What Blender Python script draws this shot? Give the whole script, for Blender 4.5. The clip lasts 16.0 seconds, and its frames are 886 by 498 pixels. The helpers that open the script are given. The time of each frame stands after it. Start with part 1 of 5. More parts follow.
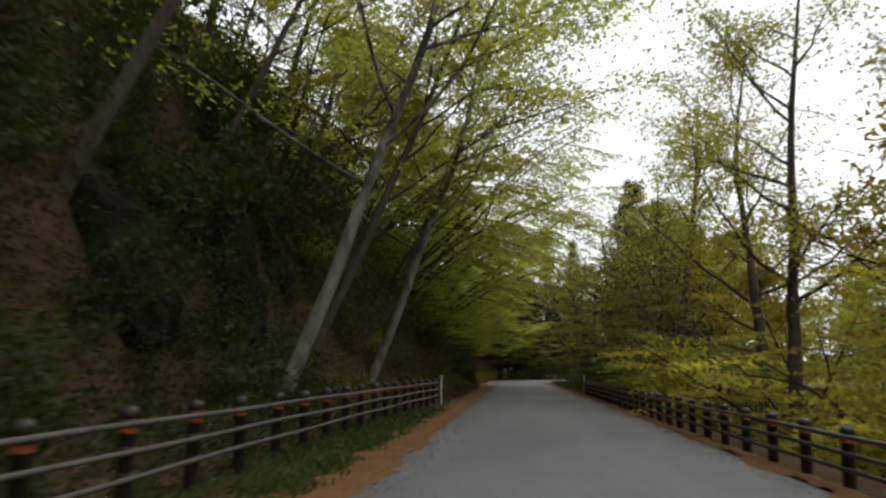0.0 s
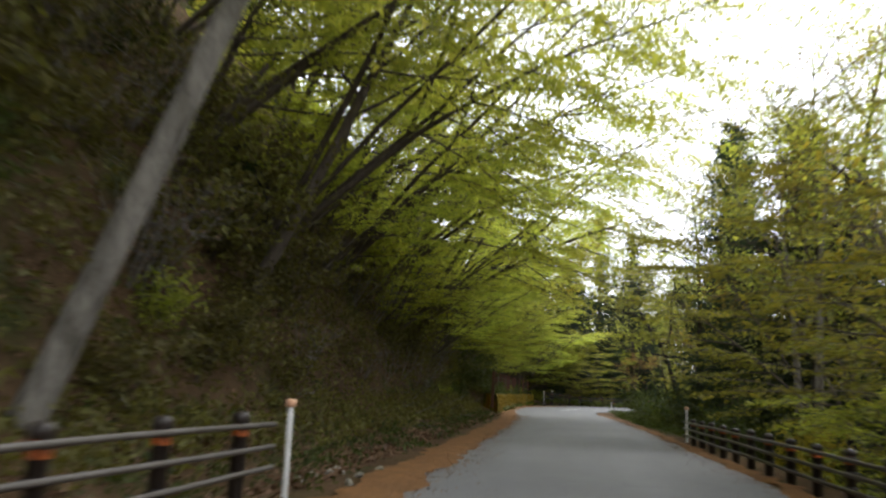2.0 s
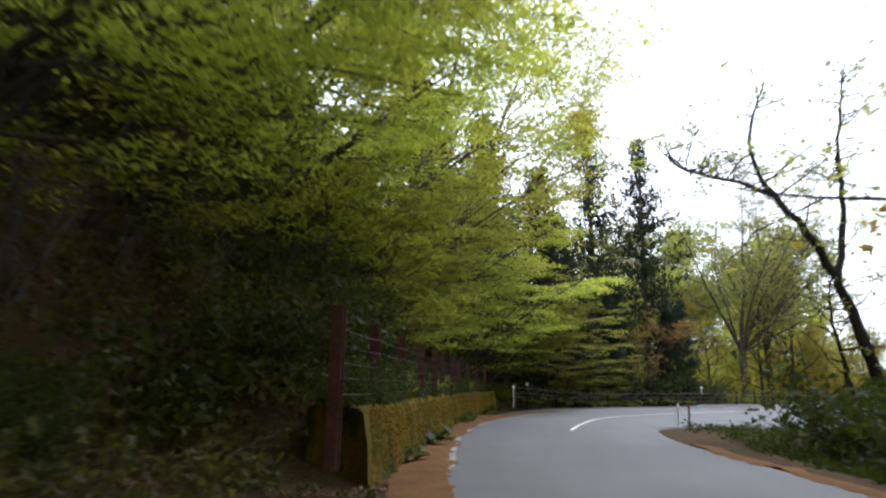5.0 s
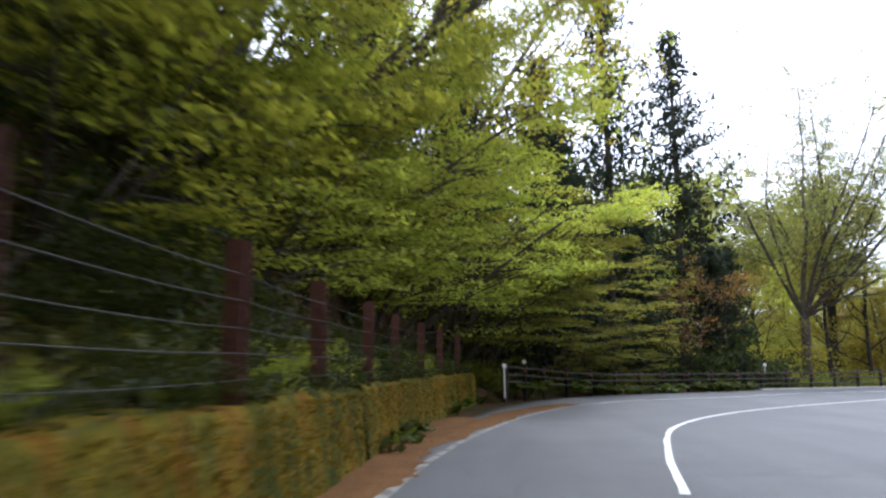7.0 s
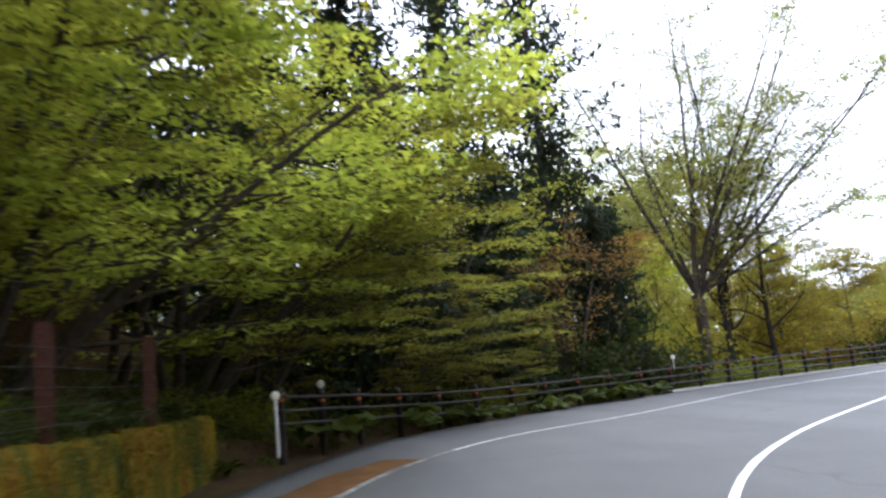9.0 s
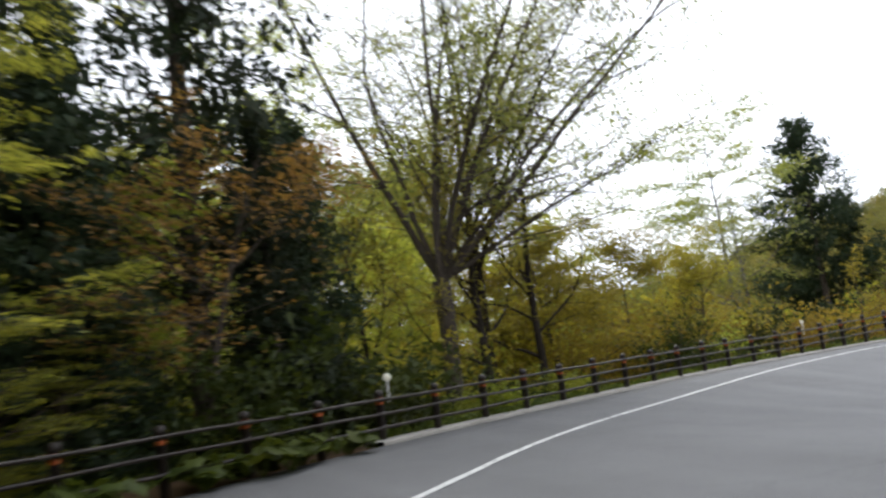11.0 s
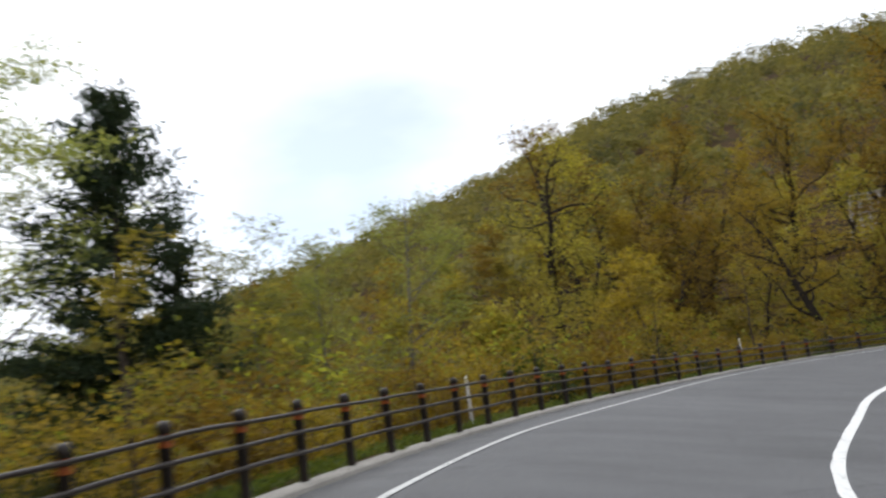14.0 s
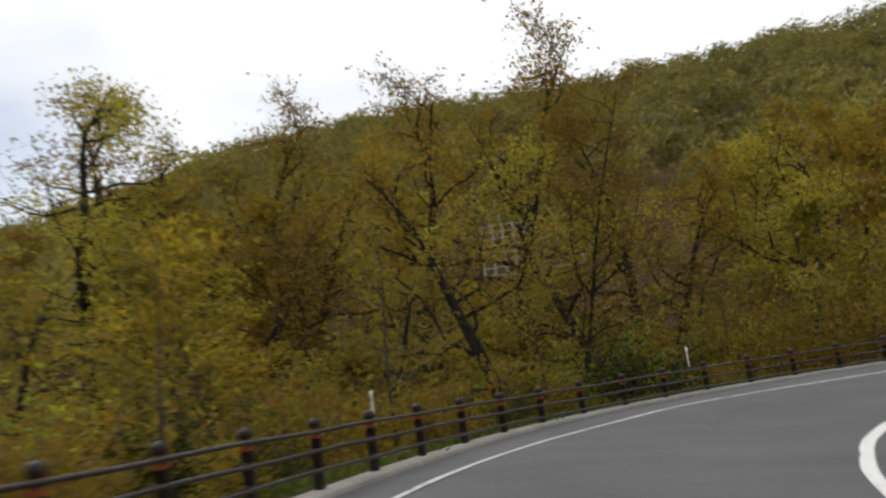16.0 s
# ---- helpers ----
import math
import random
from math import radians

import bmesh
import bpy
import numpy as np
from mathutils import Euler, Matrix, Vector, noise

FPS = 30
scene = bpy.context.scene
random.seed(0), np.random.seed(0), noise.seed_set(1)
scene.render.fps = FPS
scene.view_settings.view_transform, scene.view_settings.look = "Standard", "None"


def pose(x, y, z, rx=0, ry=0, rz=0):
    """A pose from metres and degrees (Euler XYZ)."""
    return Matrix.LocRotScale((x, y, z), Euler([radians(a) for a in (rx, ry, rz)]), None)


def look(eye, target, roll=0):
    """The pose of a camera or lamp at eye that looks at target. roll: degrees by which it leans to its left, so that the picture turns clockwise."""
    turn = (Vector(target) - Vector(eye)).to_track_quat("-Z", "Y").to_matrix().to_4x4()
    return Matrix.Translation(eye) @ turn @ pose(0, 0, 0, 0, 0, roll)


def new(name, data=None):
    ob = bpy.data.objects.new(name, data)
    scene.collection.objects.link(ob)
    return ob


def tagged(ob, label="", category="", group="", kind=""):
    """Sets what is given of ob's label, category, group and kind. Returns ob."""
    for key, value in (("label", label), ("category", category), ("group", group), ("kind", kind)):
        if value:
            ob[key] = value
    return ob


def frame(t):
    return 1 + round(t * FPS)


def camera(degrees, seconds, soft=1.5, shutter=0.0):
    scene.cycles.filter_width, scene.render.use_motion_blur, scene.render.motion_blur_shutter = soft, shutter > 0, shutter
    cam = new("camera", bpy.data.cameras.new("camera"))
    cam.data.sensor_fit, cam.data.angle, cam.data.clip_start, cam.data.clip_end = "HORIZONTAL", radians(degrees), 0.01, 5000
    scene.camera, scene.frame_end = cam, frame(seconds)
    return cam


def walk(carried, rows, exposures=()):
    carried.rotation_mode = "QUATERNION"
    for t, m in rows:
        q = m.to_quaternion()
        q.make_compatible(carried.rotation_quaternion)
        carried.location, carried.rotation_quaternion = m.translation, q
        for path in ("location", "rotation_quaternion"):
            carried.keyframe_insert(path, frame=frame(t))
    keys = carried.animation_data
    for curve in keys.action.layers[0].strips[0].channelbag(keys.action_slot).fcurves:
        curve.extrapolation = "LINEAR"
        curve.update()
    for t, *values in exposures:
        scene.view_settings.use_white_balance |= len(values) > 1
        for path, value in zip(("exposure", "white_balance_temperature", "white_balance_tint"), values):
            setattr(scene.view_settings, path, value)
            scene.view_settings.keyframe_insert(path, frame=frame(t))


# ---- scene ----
cam = camera(58.5, 16.0, soft=2.4, shutter=0.45)
PATH = [
    (0, (4.766, 28.042, 1.302), (4.586, 30.011, 1.601), 0.6),
    (0.5, (4.954, 32.535, 1.31), (4.746, 34.494, 1.651), 1.0),
    (1, (5.009, 37.791, 1.319), (4.81, 39.751, 1.668), -0.1),
    (1.5, (5.057, 43.468, 1.304), (4.846, 45.43, 1.633), 3.0),
    (2, (4.944, 49.695, 1.255), (4.647, 51.643, 1.599), 2.7),
    (2.5, (4.605, 55.356, 1.294), (4.376, 57.307, 1.671), -0.0),
    (3, (4.462, 61.469, 1.307), (4.248, 63.419, 1.697), 0.5),
    (3.5, (4.3, 65.619, 1.307), (4.07, 67.574, 1.662), 0.3),
    (4, (4.081, 74.205, 1.302), (3.9, 76.163, 1.665), -0.1),
    (4.2, (3.988, 76.797, 1.29), (3.808, 78.756, 1.649), -0.2),
    (6.3, (2.917, 92.929, 1.296), (2.766, 94.897, 1.62), 1.0),
    (6.5, (2.919, 94.5, 1.293), (2.774, 96.469, 1.613), 0.7),
    (7, (3.38, 100.072, 1.287), (3.243, 102.046, 1.576), -0.3),
    (7.5, (3.521, 103.812, 1.285), (3.436, 105.787, 1.587), -2.6),
    (8, (3.775, 107.074, 1.304), (3.822, 109.045, 1.638), -5.0),
    (8.2, (3.954, 108.351, 1.321), (4.039, 110.322, 1.649), -4.8),
    (10.3, (8.269, 120.04, 1.296), (8.876, 121.921, 1.6), -6.9),
    (10.5, (9.032, 121.535, 1.306), (9.7, 123.395, 1.612), -6.5),
    (11, (11.145, 125.37, 1.296), (11.966, 127.171, 1.583), -7.2),
    (11.5, (13.646, 128.806, 1.311), (14.706, 130.479, 1.593), -9.9),
    (12, (17.221, 132.687, 1.298), (18.541, 134.167, 1.554), -11.5),
    (12.5, (21.004, 135.883, 1.29), (22.564, 137.099, 1.591), -11.3),
    (13, (25.12, 138.545, 1.303), (26.826, 139.541, 1.613), -7.1),
    (13.5, (29.689, 140.547, 1.309), (31.449, 141.44, 1.63), -5.9),
    (14, (34.064, 141.97, 1.31), (35.91, 142.671, 1.626), -7.6),
    (14.5, (39.316, 143.127, 1.312), (41.231, 143.607, 1.634), -8.4),
    (15, (44.688, 143.628, 1.266), (46.648, 143.838, 1.6), -9.6),
    (15.5, (50.382, 143.484, 1.287), (52.354, 143.44, 1.615), -9.1),
    (16, (56.148, 142.921, 1.3), (58.108, 142.688, 1.621), -7.8),
]
walk(cam, [(t, look(eye, target, roll)) for t, eye, target, roll in PATH],
     [(0, -0.05, 6300, 10), (0.5, 0.35, 6300, 10), (1, 0.7, 6250, 10), (2, 1.15, 6150, 10), (2.6, 1.25, 6050, 10), (3.5, 1.1, 6000, 10), (4, 0.9, 5900, 10), (6.5, 1.05, 5500, 15), (8, 1.15, 5500, 15), (10.5, 0.65, 6000, 10), (12.5, 0.25, 6200, 10), (14, 0.08, 6200, 10), (15.5, -0.2, 6500, 10), (16, -0.28, 6500, 10)])

# ---- light ----
SUN_EL, SUN_AZ = 50.0, 35.0
world = bpy.data.worlds.new("overcast_sky")
scene.world = world
world.use_nodes = True
wn, wl = world.node_tree.nodes, world.node_tree.links
wn.clear()
w_out = wn.new("ShaderNodeOutputWorld")
w_bg = wn.new("ShaderNodeBackground")
w_sky = wn.new("ShaderNodeTexSky")
w_sky.sky_type, w_sky.sun_disc = "NISHITA", False
w_sky.sun_elevation, w_sky.sun_rotation = radians(SUN_EL), radians(SUN_AZ)
w_sky.air_density, w_sky.dust_density, w_sky.ozone_density = 1.0, 0.4, 2.0
w_str = wn.new("ShaderNodeVectorMath")
w_str.operation = "SCALE"
w_str.inputs["Scale"].default_value = 0.12
w_tc = wn.new("ShaderNodeTexCoord")
w_map = wn.new("ShaderNodeMapping")
w_map.inputs["Scale"].default_value = (1.0, 1.0, 2.6)
w_noise = wn.new("ShaderNodeTexNoise")
w_noise.inputs["Scale"].default_value, w_noise.inputs["Detail"].default_value = 1.7, 5.0
w_ramp = wn.new("ShaderNodeValToRGB")
w_ramp.color_ramp.elements[0].position, w_ramp.color_ramp.elements[1].position = 0.22, 0.56
w_ramp.color_ramp.elements[0].color, w_ramp.color_ramp.elements[1].color = (0.45, 0.45, 0.45, 1), (1, 1, 1, 1)
w_mix = wn.new("ShaderNodeMix")
w_mix.data_type = "RGBA"
w_mix.inputs[7].default_value = (1.32, 1.33, 1.36, 1)
wl.new(w_sky.outputs[0], w_str.inputs[0])
wl.new(w_tc.outputs["Generated"], w_map.inputs[0])
wl.new(w_map.outputs[0], w_noise.inputs["Vector"])
w_dot = wn.new("ShaderNodeVectorMath")
w_dot.operation = "DOT_PRODUCT"
w_dot.inputs[1].default_value = (math.sin(radians(64)) * math.cos(radians(15)), math.cos(radians(64)) * math.cos(radians(15)), math.sin(radians(15)))
w_open = wn.new("ShaderNodeMapRange")
w_open.inputs["From Min"].default_value, w_open.inputs["From Max"].default_value = 0.965, 1.0
w_open.inputs["To Min"].default_value, w_open.inputs["To Max"].default_value = 0.14, -0.14
w_sum = wn.new("ShaderNodeMath")
wl.new(w_tc.outputs["Generated"], w_dot.inputs[0])
wl.new(w_dot.outputs["Value"], w_open.inputs["Value"])
wl.new(w_noise.outputs[0], w_sum.inputs[0])
wl.new(w_open.outputs[0], w_sum.inputs[1])
wl.new(w_sum.outputs[0], w_ramp.inputs[0])
wl.new(w_ramp.outputs[0], w_mix.inputs[0])
wl.new(w_str.outputs[0], w_mix.inputs[6])
wl.new(w_mix.outputs[2], w_bg.inputs[0])
wl.new(w_bg.outputs[0], w_out.inputs[0])

sun = new("sun", bpy.data.lights.new("sun", "SUN"))
sun.data.energy, sun.data.angle, sun.data.color = 1.4, radians(22), (1.0, 0.96, 0.9)
sun.matrix_world = look((0, 0, 0), (-math.sin(radians(SUN_AZ)) * math.cos(radians(SUN_EL)),
                                    -math.cos(radians(SUN_AZ)) * math.cos(radians(SUN_EL)), -math.sin(radians(SUN_EL))))


# ---- materials ----
def material(name, rough=0.8, metal=0.0, spec=0.3):
    m = bpy.data.materials.new(name)
    m.use_nodes = True
    t = m.node_tree
    b = t.nodes["Principled BSDF"]
    b.inputs["Roughness"].default_value, b.inputs["Metallic"].default_value = rough, metal
    b.inputs["Specular IOR Level"].default_value = spec
    return m, t, b


def noise_node(t, scale, detail=4.0, rough=0.6, coord="Object", stretch=(1, 1, 1)):
    tc, mp, n = t.nodes.new("ShaderNodeTexCoord"), t.nodes.new("ShaderNodeMapping"), t.nodes.new("ShaderNodeTexNoise")
    mp.inputs["Scale"].default_value = stretch
    n.inputs["Scale"].default_value, n.inputs["Detail"].default_value, n.inputs["Roughness"].default_value = scale, detail, rough
    t.links.new(tc.outputs[coord], mp.inputs[0])
    t.links.new(mp.outputs[0], n.inputs["Vector"])
    return n.outputs[0]


def ramp(t, fac, stops):
    r = t.nodes.new("ShaderNodeValToRGB")
    while len(r.color_ramp.elements) < len(stops):
        r.color_ramp.elements.new(0.5)
    for e, (p, c) in zip(r.color_ramp.elements, stops):
        e.position, e.color = p, (*c, 1)
    t.links.new(fac, r.inputs[0])
    return r.outputs[0]


def mix(t, fac, a, b, mode="MIX"):
    n = t.nodes.new("ShaderNodeMix")
    n.data_type, n.blend_type = "RGBA", mode
    for v, i in ((fac, 0), (a, 6), (b, 7)):
        if isinstance(v, (int, float)):
            n.inputs[i].default_value = v
        elif isinstance(v, tuple):
            n.inputs[i].default_value = (*v, 1)
        else:
            t.links.new(v, n.inputs[i])
    return n.outputs[2]


def bump(t, b, height, strength=0.5, distance=0.02):
    n = t.nodes.new("ShaderNodeBump")
    n.inputs["Strength"].default_value, n.inputs["Distance"].default_value = strength, distance
    t.links.new(height, n.inputs["Height"])
    t.links.new(n.outputs[0], b.inputs["Normal"])


def mottled(name, dark, light, scale, rough=0.85, fine=30.0, relief=0.4, depth=0.02, extra=None, metal=0.0, stretch=(1, 1, 1), spec=0.3, coord="Object"):
    """Two-scale mottled surface; extra: (colour, scale, from, to) of stains."""
    m, t, b = material(name, rough, metal, spec)
    big, small = noise_node(t, scale, 5, 0.6, coord, stretch), noise_node(t, fine, 3, 0.7, coord, stretch)
    col = ramp(t, big, [(0.3, dark), (0.7, light)])
    col = mix(t, 0.5, col, ramp(t, small, [(0.3, tuple(0.55 * v for v in dark)), (0.72, tuple(min(1.2 * v, 1) for v in light))]))
    if extra:
        colour, s, lo, hi = extra
        col = mix(t, ramp(t, noise_node(t, s, 5, 0.65, coord, stretch), [(lo, (0, 0, 0)), (hi, (1, 1, 1))]), col, colour)
    t.links.new(col, b.inputs["Base Color"])
    bump(t, b, small, relief, depth)
    return m


def leaf_material(name, stops, translucent=0.45, patch=0.35, patch_scale=0.6, gloss=0.015, through_leaf=1.6):
    m = bpy.data.materials.new(name)
    m.use_nodes = True
    t = m.node_tree
    t.nodes.clear()
    out, dif, tra = (t.nodes.new("ShaderNode" + k) for k in ("OutputMaterial", "BsdfDiffuse", "BsdfTranslucent"))
    geo, info = t.nodes.new("ShaderNodeNewGeometry"), t.nodes.new("ShaderNodeObjectInfo")
    col = ramp(t, geo.outputs["Random Per Island"], stops)
    big = noise_node(t, patch_scale, 3, 0.6)
    col = mix(t, patch, col, ramp(t, big, [(0.3, stops[0][1]), (0.7, stops[-1][1])]))
    hsv = t.nodes.new("ShaderNodeHueSaturation")
    for lo, hi, name_in in ((0.485, 0.512, "Hue"), (0.68, 1.26, "Value")):
        mr = t.nodes.new("ShaderNodeMapRange")
        mr.inputs["To Min"].default_value, mr.inputs["To Max"].default_value = lo, hi
        t.links.new(info.outputs["Random"], mr.inputs["Value"])
        t.links.new(mr.outputs[0], hsv.inputs[name_in])
    t.links.new(col, hsv.inputs["Color"])
    col = hsv.outputs[0]
    warm = mix(t, 1.0, col, (1.02 * through_leaf, 0.95 * through_leaf, 0.5 * through_leaf), "MULTIPLY")
    t.links.new(col, dif.inputs[0])
    t.links.new(warm, tra.inputs[0])
    add = t.nodes.new("ShaderNodeMixShader")
    add.inputs[0].default_value = translucent
    t.links.new(dif.outputs[0], add.inputs[1])
    t.links.new(tra.outputs[0], add.inputs[2])
    glo, mg = t.nodes.new("ShaderNodeBsdfGlossy"), t.nodes.new("ShaderNodeMixShader")
    glo.inputs["Roughness"].default_value = 0.5
    mg.inputs[0].default_value = gloss
    t.links.new(add.outputs[0], mg.inputs[1])
    t.links.new(glo.outputs[0], mg.inputs[2])
    t.links.new(mg.outputs[0], out.inputs[0])
    return m


def asphalt_material(name, dark, light):
    m, t, b = material(name, 0.72, 0.0, 0.35)
    big = noise_node(t, 0.35, 5, 0.6)
    lanes = noise_node(t, 0.9, 3, 0.5, "Object", (1.0, 0.12, 1))
    grain = noise_node(t, 45, 3, 0.8)
    grit = noise_node(t, 160, 2, 0.9)
    col = ramp(t, big, [(0.3, dark), (0.7, light)])
    col = mix(t, 0.3, col, ramp(t, lanes, [(0.35, tuple(0.6 * v for v in dark)), (0.7, tuple(1.4 * v for v in light))]))
    col = mix(t, 0.45, col, ramp(t, grain, [(0.32, tuple(0.45 * v for v in dark)), (0.75, tuple(1.7 * v for v in light))]))
    vor = t.nodes.new("ShaderNodeTexVoronoi")
    vor.feature = "DISTANCE_TO_EDGE"
    vor.inputs["Scale"].default_value = 0.16
    tc, mp = t.nodes.new("ShaderNodeTexCoord"), t.nodes.new("ShaderNodeVectorMath")
    wob = t.nodes.new("ShaderNodeTexNoise")
    wob.inputs["Scale"].default_value, wob.inputs["Detail"].default_value = 1.3, 6
    mp.operation = "MULTIPLY_ADD"
    mp.inputs[1].default_value = (0.9, 0.9, 0.9)
    t.links.new(tc.outputs["Object"], wob.inputs["Vector"])
    t.links.new(wob.outputs[1], mp.inputs[0])
    t.links.new(tc.outputs["Object"], mp.inputs[2])
    t.links.new(mp.outputs[0], vor.inputs["Vector"])
    crack = ramp(t, vor.outputs[0], [(0.0, (1, 1, 1)), (0.006, (0, 0, 0))])
    col = mix(t, mix(t, 1.0, crack, ramp(t, big, [(0.42, (0, 0, 0)), (0.55, (0.4, 0.4, 0.4))]), "MULTIPLY"), col, (0.02, 0.02, 0.02))
    t.links.new(col, b.inputs["Base Color"])
    bump(t, b, grit, 0.5, 0.008)
    return m


M_ASPHALT = asphalt_material("asphalt", (0.06, 0.06, 0.061), (0.115, 0.115, 0.119))
M_LINE = mottled("road_paint", (0.6, 0.6, 0.58), (0.82, 0.82, 0.8), 6, 0.6, 60, 0.2, 0.004, ((0.2, 0.2, 0.2), 9, 0.58, 0.75))
M_GROUND = mottled("forest_floor", (0.032, 0.022, 0.013), (0.098, 0.062, 0.034), 0.5, 0.95, 9, 0.9, 0.08, ((0.032, 0.04, 0.012), 0.35, 0.52, 0.66), spec=0.04)
M_LITTER = mottled("needle_litter", (0.07, 0.037, 0.016), (0.2, 0.1, 0.038), 1.5, 0.95, 22, 0.9, 0.03, spec=0.1)


def moss_material(name):
    """Old concrete under moss: green, yellow and orange-brown in upright streaks, with dark bare patches."""
    m, t, b = material(name, 0.95, 0.0, 0.1)
    streak, fine, patch = noise_node(t, 2.6, 5, 0.6, "Object", (1, 1, 0.28)), noise_node(t, 22, 4, 0.7), noise_node(t, 0.9, 4, 0.6)
    col = ramp(t, streak, [(0.3, (0.018, 0.022, 0.006)), (0.44, (0.075, 0.08, 0.008)), (0.54, (0.2, 0.135, 0.008)), (0.66, (0.16, 0.065, 0.008)), (0.76, (0.03, 0.02, 0.008))])
    col = mix(t, ramp(t, patch, [(0.5, (0, 0, 0)), (0.64, (0.75, 0.75, 0.75))]), col, (0.05, 0.06, 0.008))
    col = mix(t, 0.55, col, ramp(t, fine, [(0.3, (0.25, 0.25, 0.2)), (0.7, (1, 1, 1))]), "MULTIPLY")
    t.links.new(col, b.inputs["Base Color"])
    bump(t, b, fine, 1.0, 0.05)
    return m


M_MOSS = moss_material("mossy_concrete")
M_KERB = mottled("kerb_concrete", (0.17, 0.157, 0.14), (0.36, 0.342, 0.31), 1.2, 0.9, 25, 0.5, 0.01)
M_RUST = mottled("rusty_beam", (0.04, 0.016, 0.011), (0.12, 0.045, 0.03), 2.0, 0.75, 18, 0.4, 0.006)
M_WIRE = mottled("galvanised_wire", (0.022, 0.022, 0.021), (0.06, 0.058, 0.056), 3, 0.55, 40, 0.2, 0.002, None, 0.4)
M_POST = mottled("dark_brown_paint", (0.012, 0.009, 0.008), (0.03, 0.022, 0.018), 4, 0.45, 40, 0.2, 0.003, ((0.07, 0.045, 0.03), 7, 0.6, 0.75))
M_RAIL = mottled("brown_pipe_paint", (0.016, 0.012, 0.01), (0.04, 0.03, 0.025), 3, 0.4, 40, 0.2, 0.003, ((0.1, 0.085, 0.07), 5, 0.58, 0.72))
M_RAIL_OLD = mottled("weathered_pipe_paint", (0.04, 0.034, 0.03), (0.1, 0.088, 0.078), 3, 0.5, 40, 0.2, 0.003, ((0.04, 0.03, 0.025), 4, 0.55, 0.7))
# darker than real rock: the slope's deep shade is painted into the colour
M_ROCK = mottled("shade_dark_rock", (0.005, 0.005, 0.004), (0.022, 0.018, 0.014), 0.9, 0.85, 9, 0.9, 0.06, ((0.02, 0.03, 0.008), 1.2, 0.5, 0.65), spec=0.06)
M_STONE = mottled("pale_stone", (0.13, 0.12, 0.1), (0.34, 0.32, 0.28), 3.0, 0.9, 25, 0.7, 0.03, ((0.06, 0.07, 0.03), 2.0, 0.55, 0.7))
M_ORANGE = mottled("orange_reflector", (0.13, 0.032, 0.007), (0.36, 0.085, 0.012), 8, 0.5, 50, 0.2, 0.002, ((0.03, 0.02, 0.015), 14, 0.5, 0.62))
M_CAP = mottled("faded_orange_plastic", (0.5, 0.26, 0.15), (0.68, 0.42, 0.28), 8, 0.55, 50, 0.2, 0.002)
M_WHITE = mottled("white_plastic", (0.4, 0.39, 0.37), (0.62, 0.61, 0.59), 5, 0.5, 40, 0.15, 0.002)
M_DISC = mottled("pale_reflector", (0.7, 0.66, 0.5), (0.85, 0.82, 0.7), 9, 0.35, 40, 0.15, 0.002)
M_BARK = mottled("grey_brown_bark", (0.03, 0.024, 0.018), (0.1, 0.08, 0.062), 2.5, 0.95, 14, 0.9, 0.04, None, 0.0, (1, 1, 0.35))
M_BARK_PALE = mottled("pale_lichen_bark", (0.085, 0.075, 0.06), (0.25, 0.23, 0.2), 2.2, 0.95, 12, 0.9, 0.04, ((0.035, 0.03, 0.02), 1.8, 0.46, 0.62), 0.0, (1, 1, 0.4))
M_BARK_GREY = mottled("grey_bark", (0.07, 0.06, 0.052), (0.2, 0.18, 0.16), 2.5, 0.95, 14, 0.8, 0.03, None, 0.0, (1, 1, 0.35))
M_BARK_DARK = mottled("dark_bark", (0.012, 0.01, 0.008), (0.045, 0.037, 0.03), 2.5, 0.95, 14, 0.9, 0.04, None, 0.0, (1, 1, 0.35), 0.1)
M_LINE_WORN = mottled("worn_road_paint", (0.42, 0.42, 0.41), (0.66, 0.66, 0.64), 2.2, 0.7, 60, 0.2, 0.004, ((0.15, 0.15, 0.155), 5, 0.52, 0.68))
M_LINE_OLD = mottled("faded_road_paint", (0.2, 0.19, 0.175), (0.4, 0.39, 0.37), 2.2, 0.75, 60, 0.2, 0.004, ((0.12, 0.11, 0.1), 3, 0.42, 0.58))
M_LEAF = leaf_material("spring_leaves", [(0.0, (0.105, 0.14, 0.03)), (0.5, (0.205, 0.24, 0.05)), (1.0, (0.32, 0.33, 0.075))], 0.58, through_leaf=2.2)
M_LEAF_OCHRE = leaf_material("ochre_leaves", [(0.0, (0.095, 0.073, 0.013)), (0.5, (0.205, 0.152, 0.023)), (1.0, (0.31, 0.22, 0.036))])
# evergreen leaves, with the shade of slope and undergrowth put into the colour
M_LEAF_DEEP = leaf_material("shade_deep_green_leaves", [(0.0, (0.014, 0.024, 0.006)), (0.5, (0.032, 0.045, 0.01)), (1.0, (0.065, 0.075, 0.016))], 0.35)
M_LEAF_PALE = leaf_material("young_pale_leaves", [(0.0, (0.1, 0.12, 0.035)), (0.5, (0.16, 0.18, 0.055)), (1.0, (0.23, 0.23, 0.08))], 0.5, through_leaf=2.0)
M_NEEDLE = leaf_material("cedar_needles", [(0.0, (0.012, 0.022, 0.012)), (0.5, (0.022, 0.036, 0.018)), (1.0, (0.045, 0.055, 0.025))], 0.15)
M_LEAF_RUST = leaf_material("rust_leaves", [(0.0, (0.16, 0.085, 0.025)), (0.5, (0.26, 0.15, 0.045)), (1.0, (0.34, 0.215, 0.075))], 0.35)
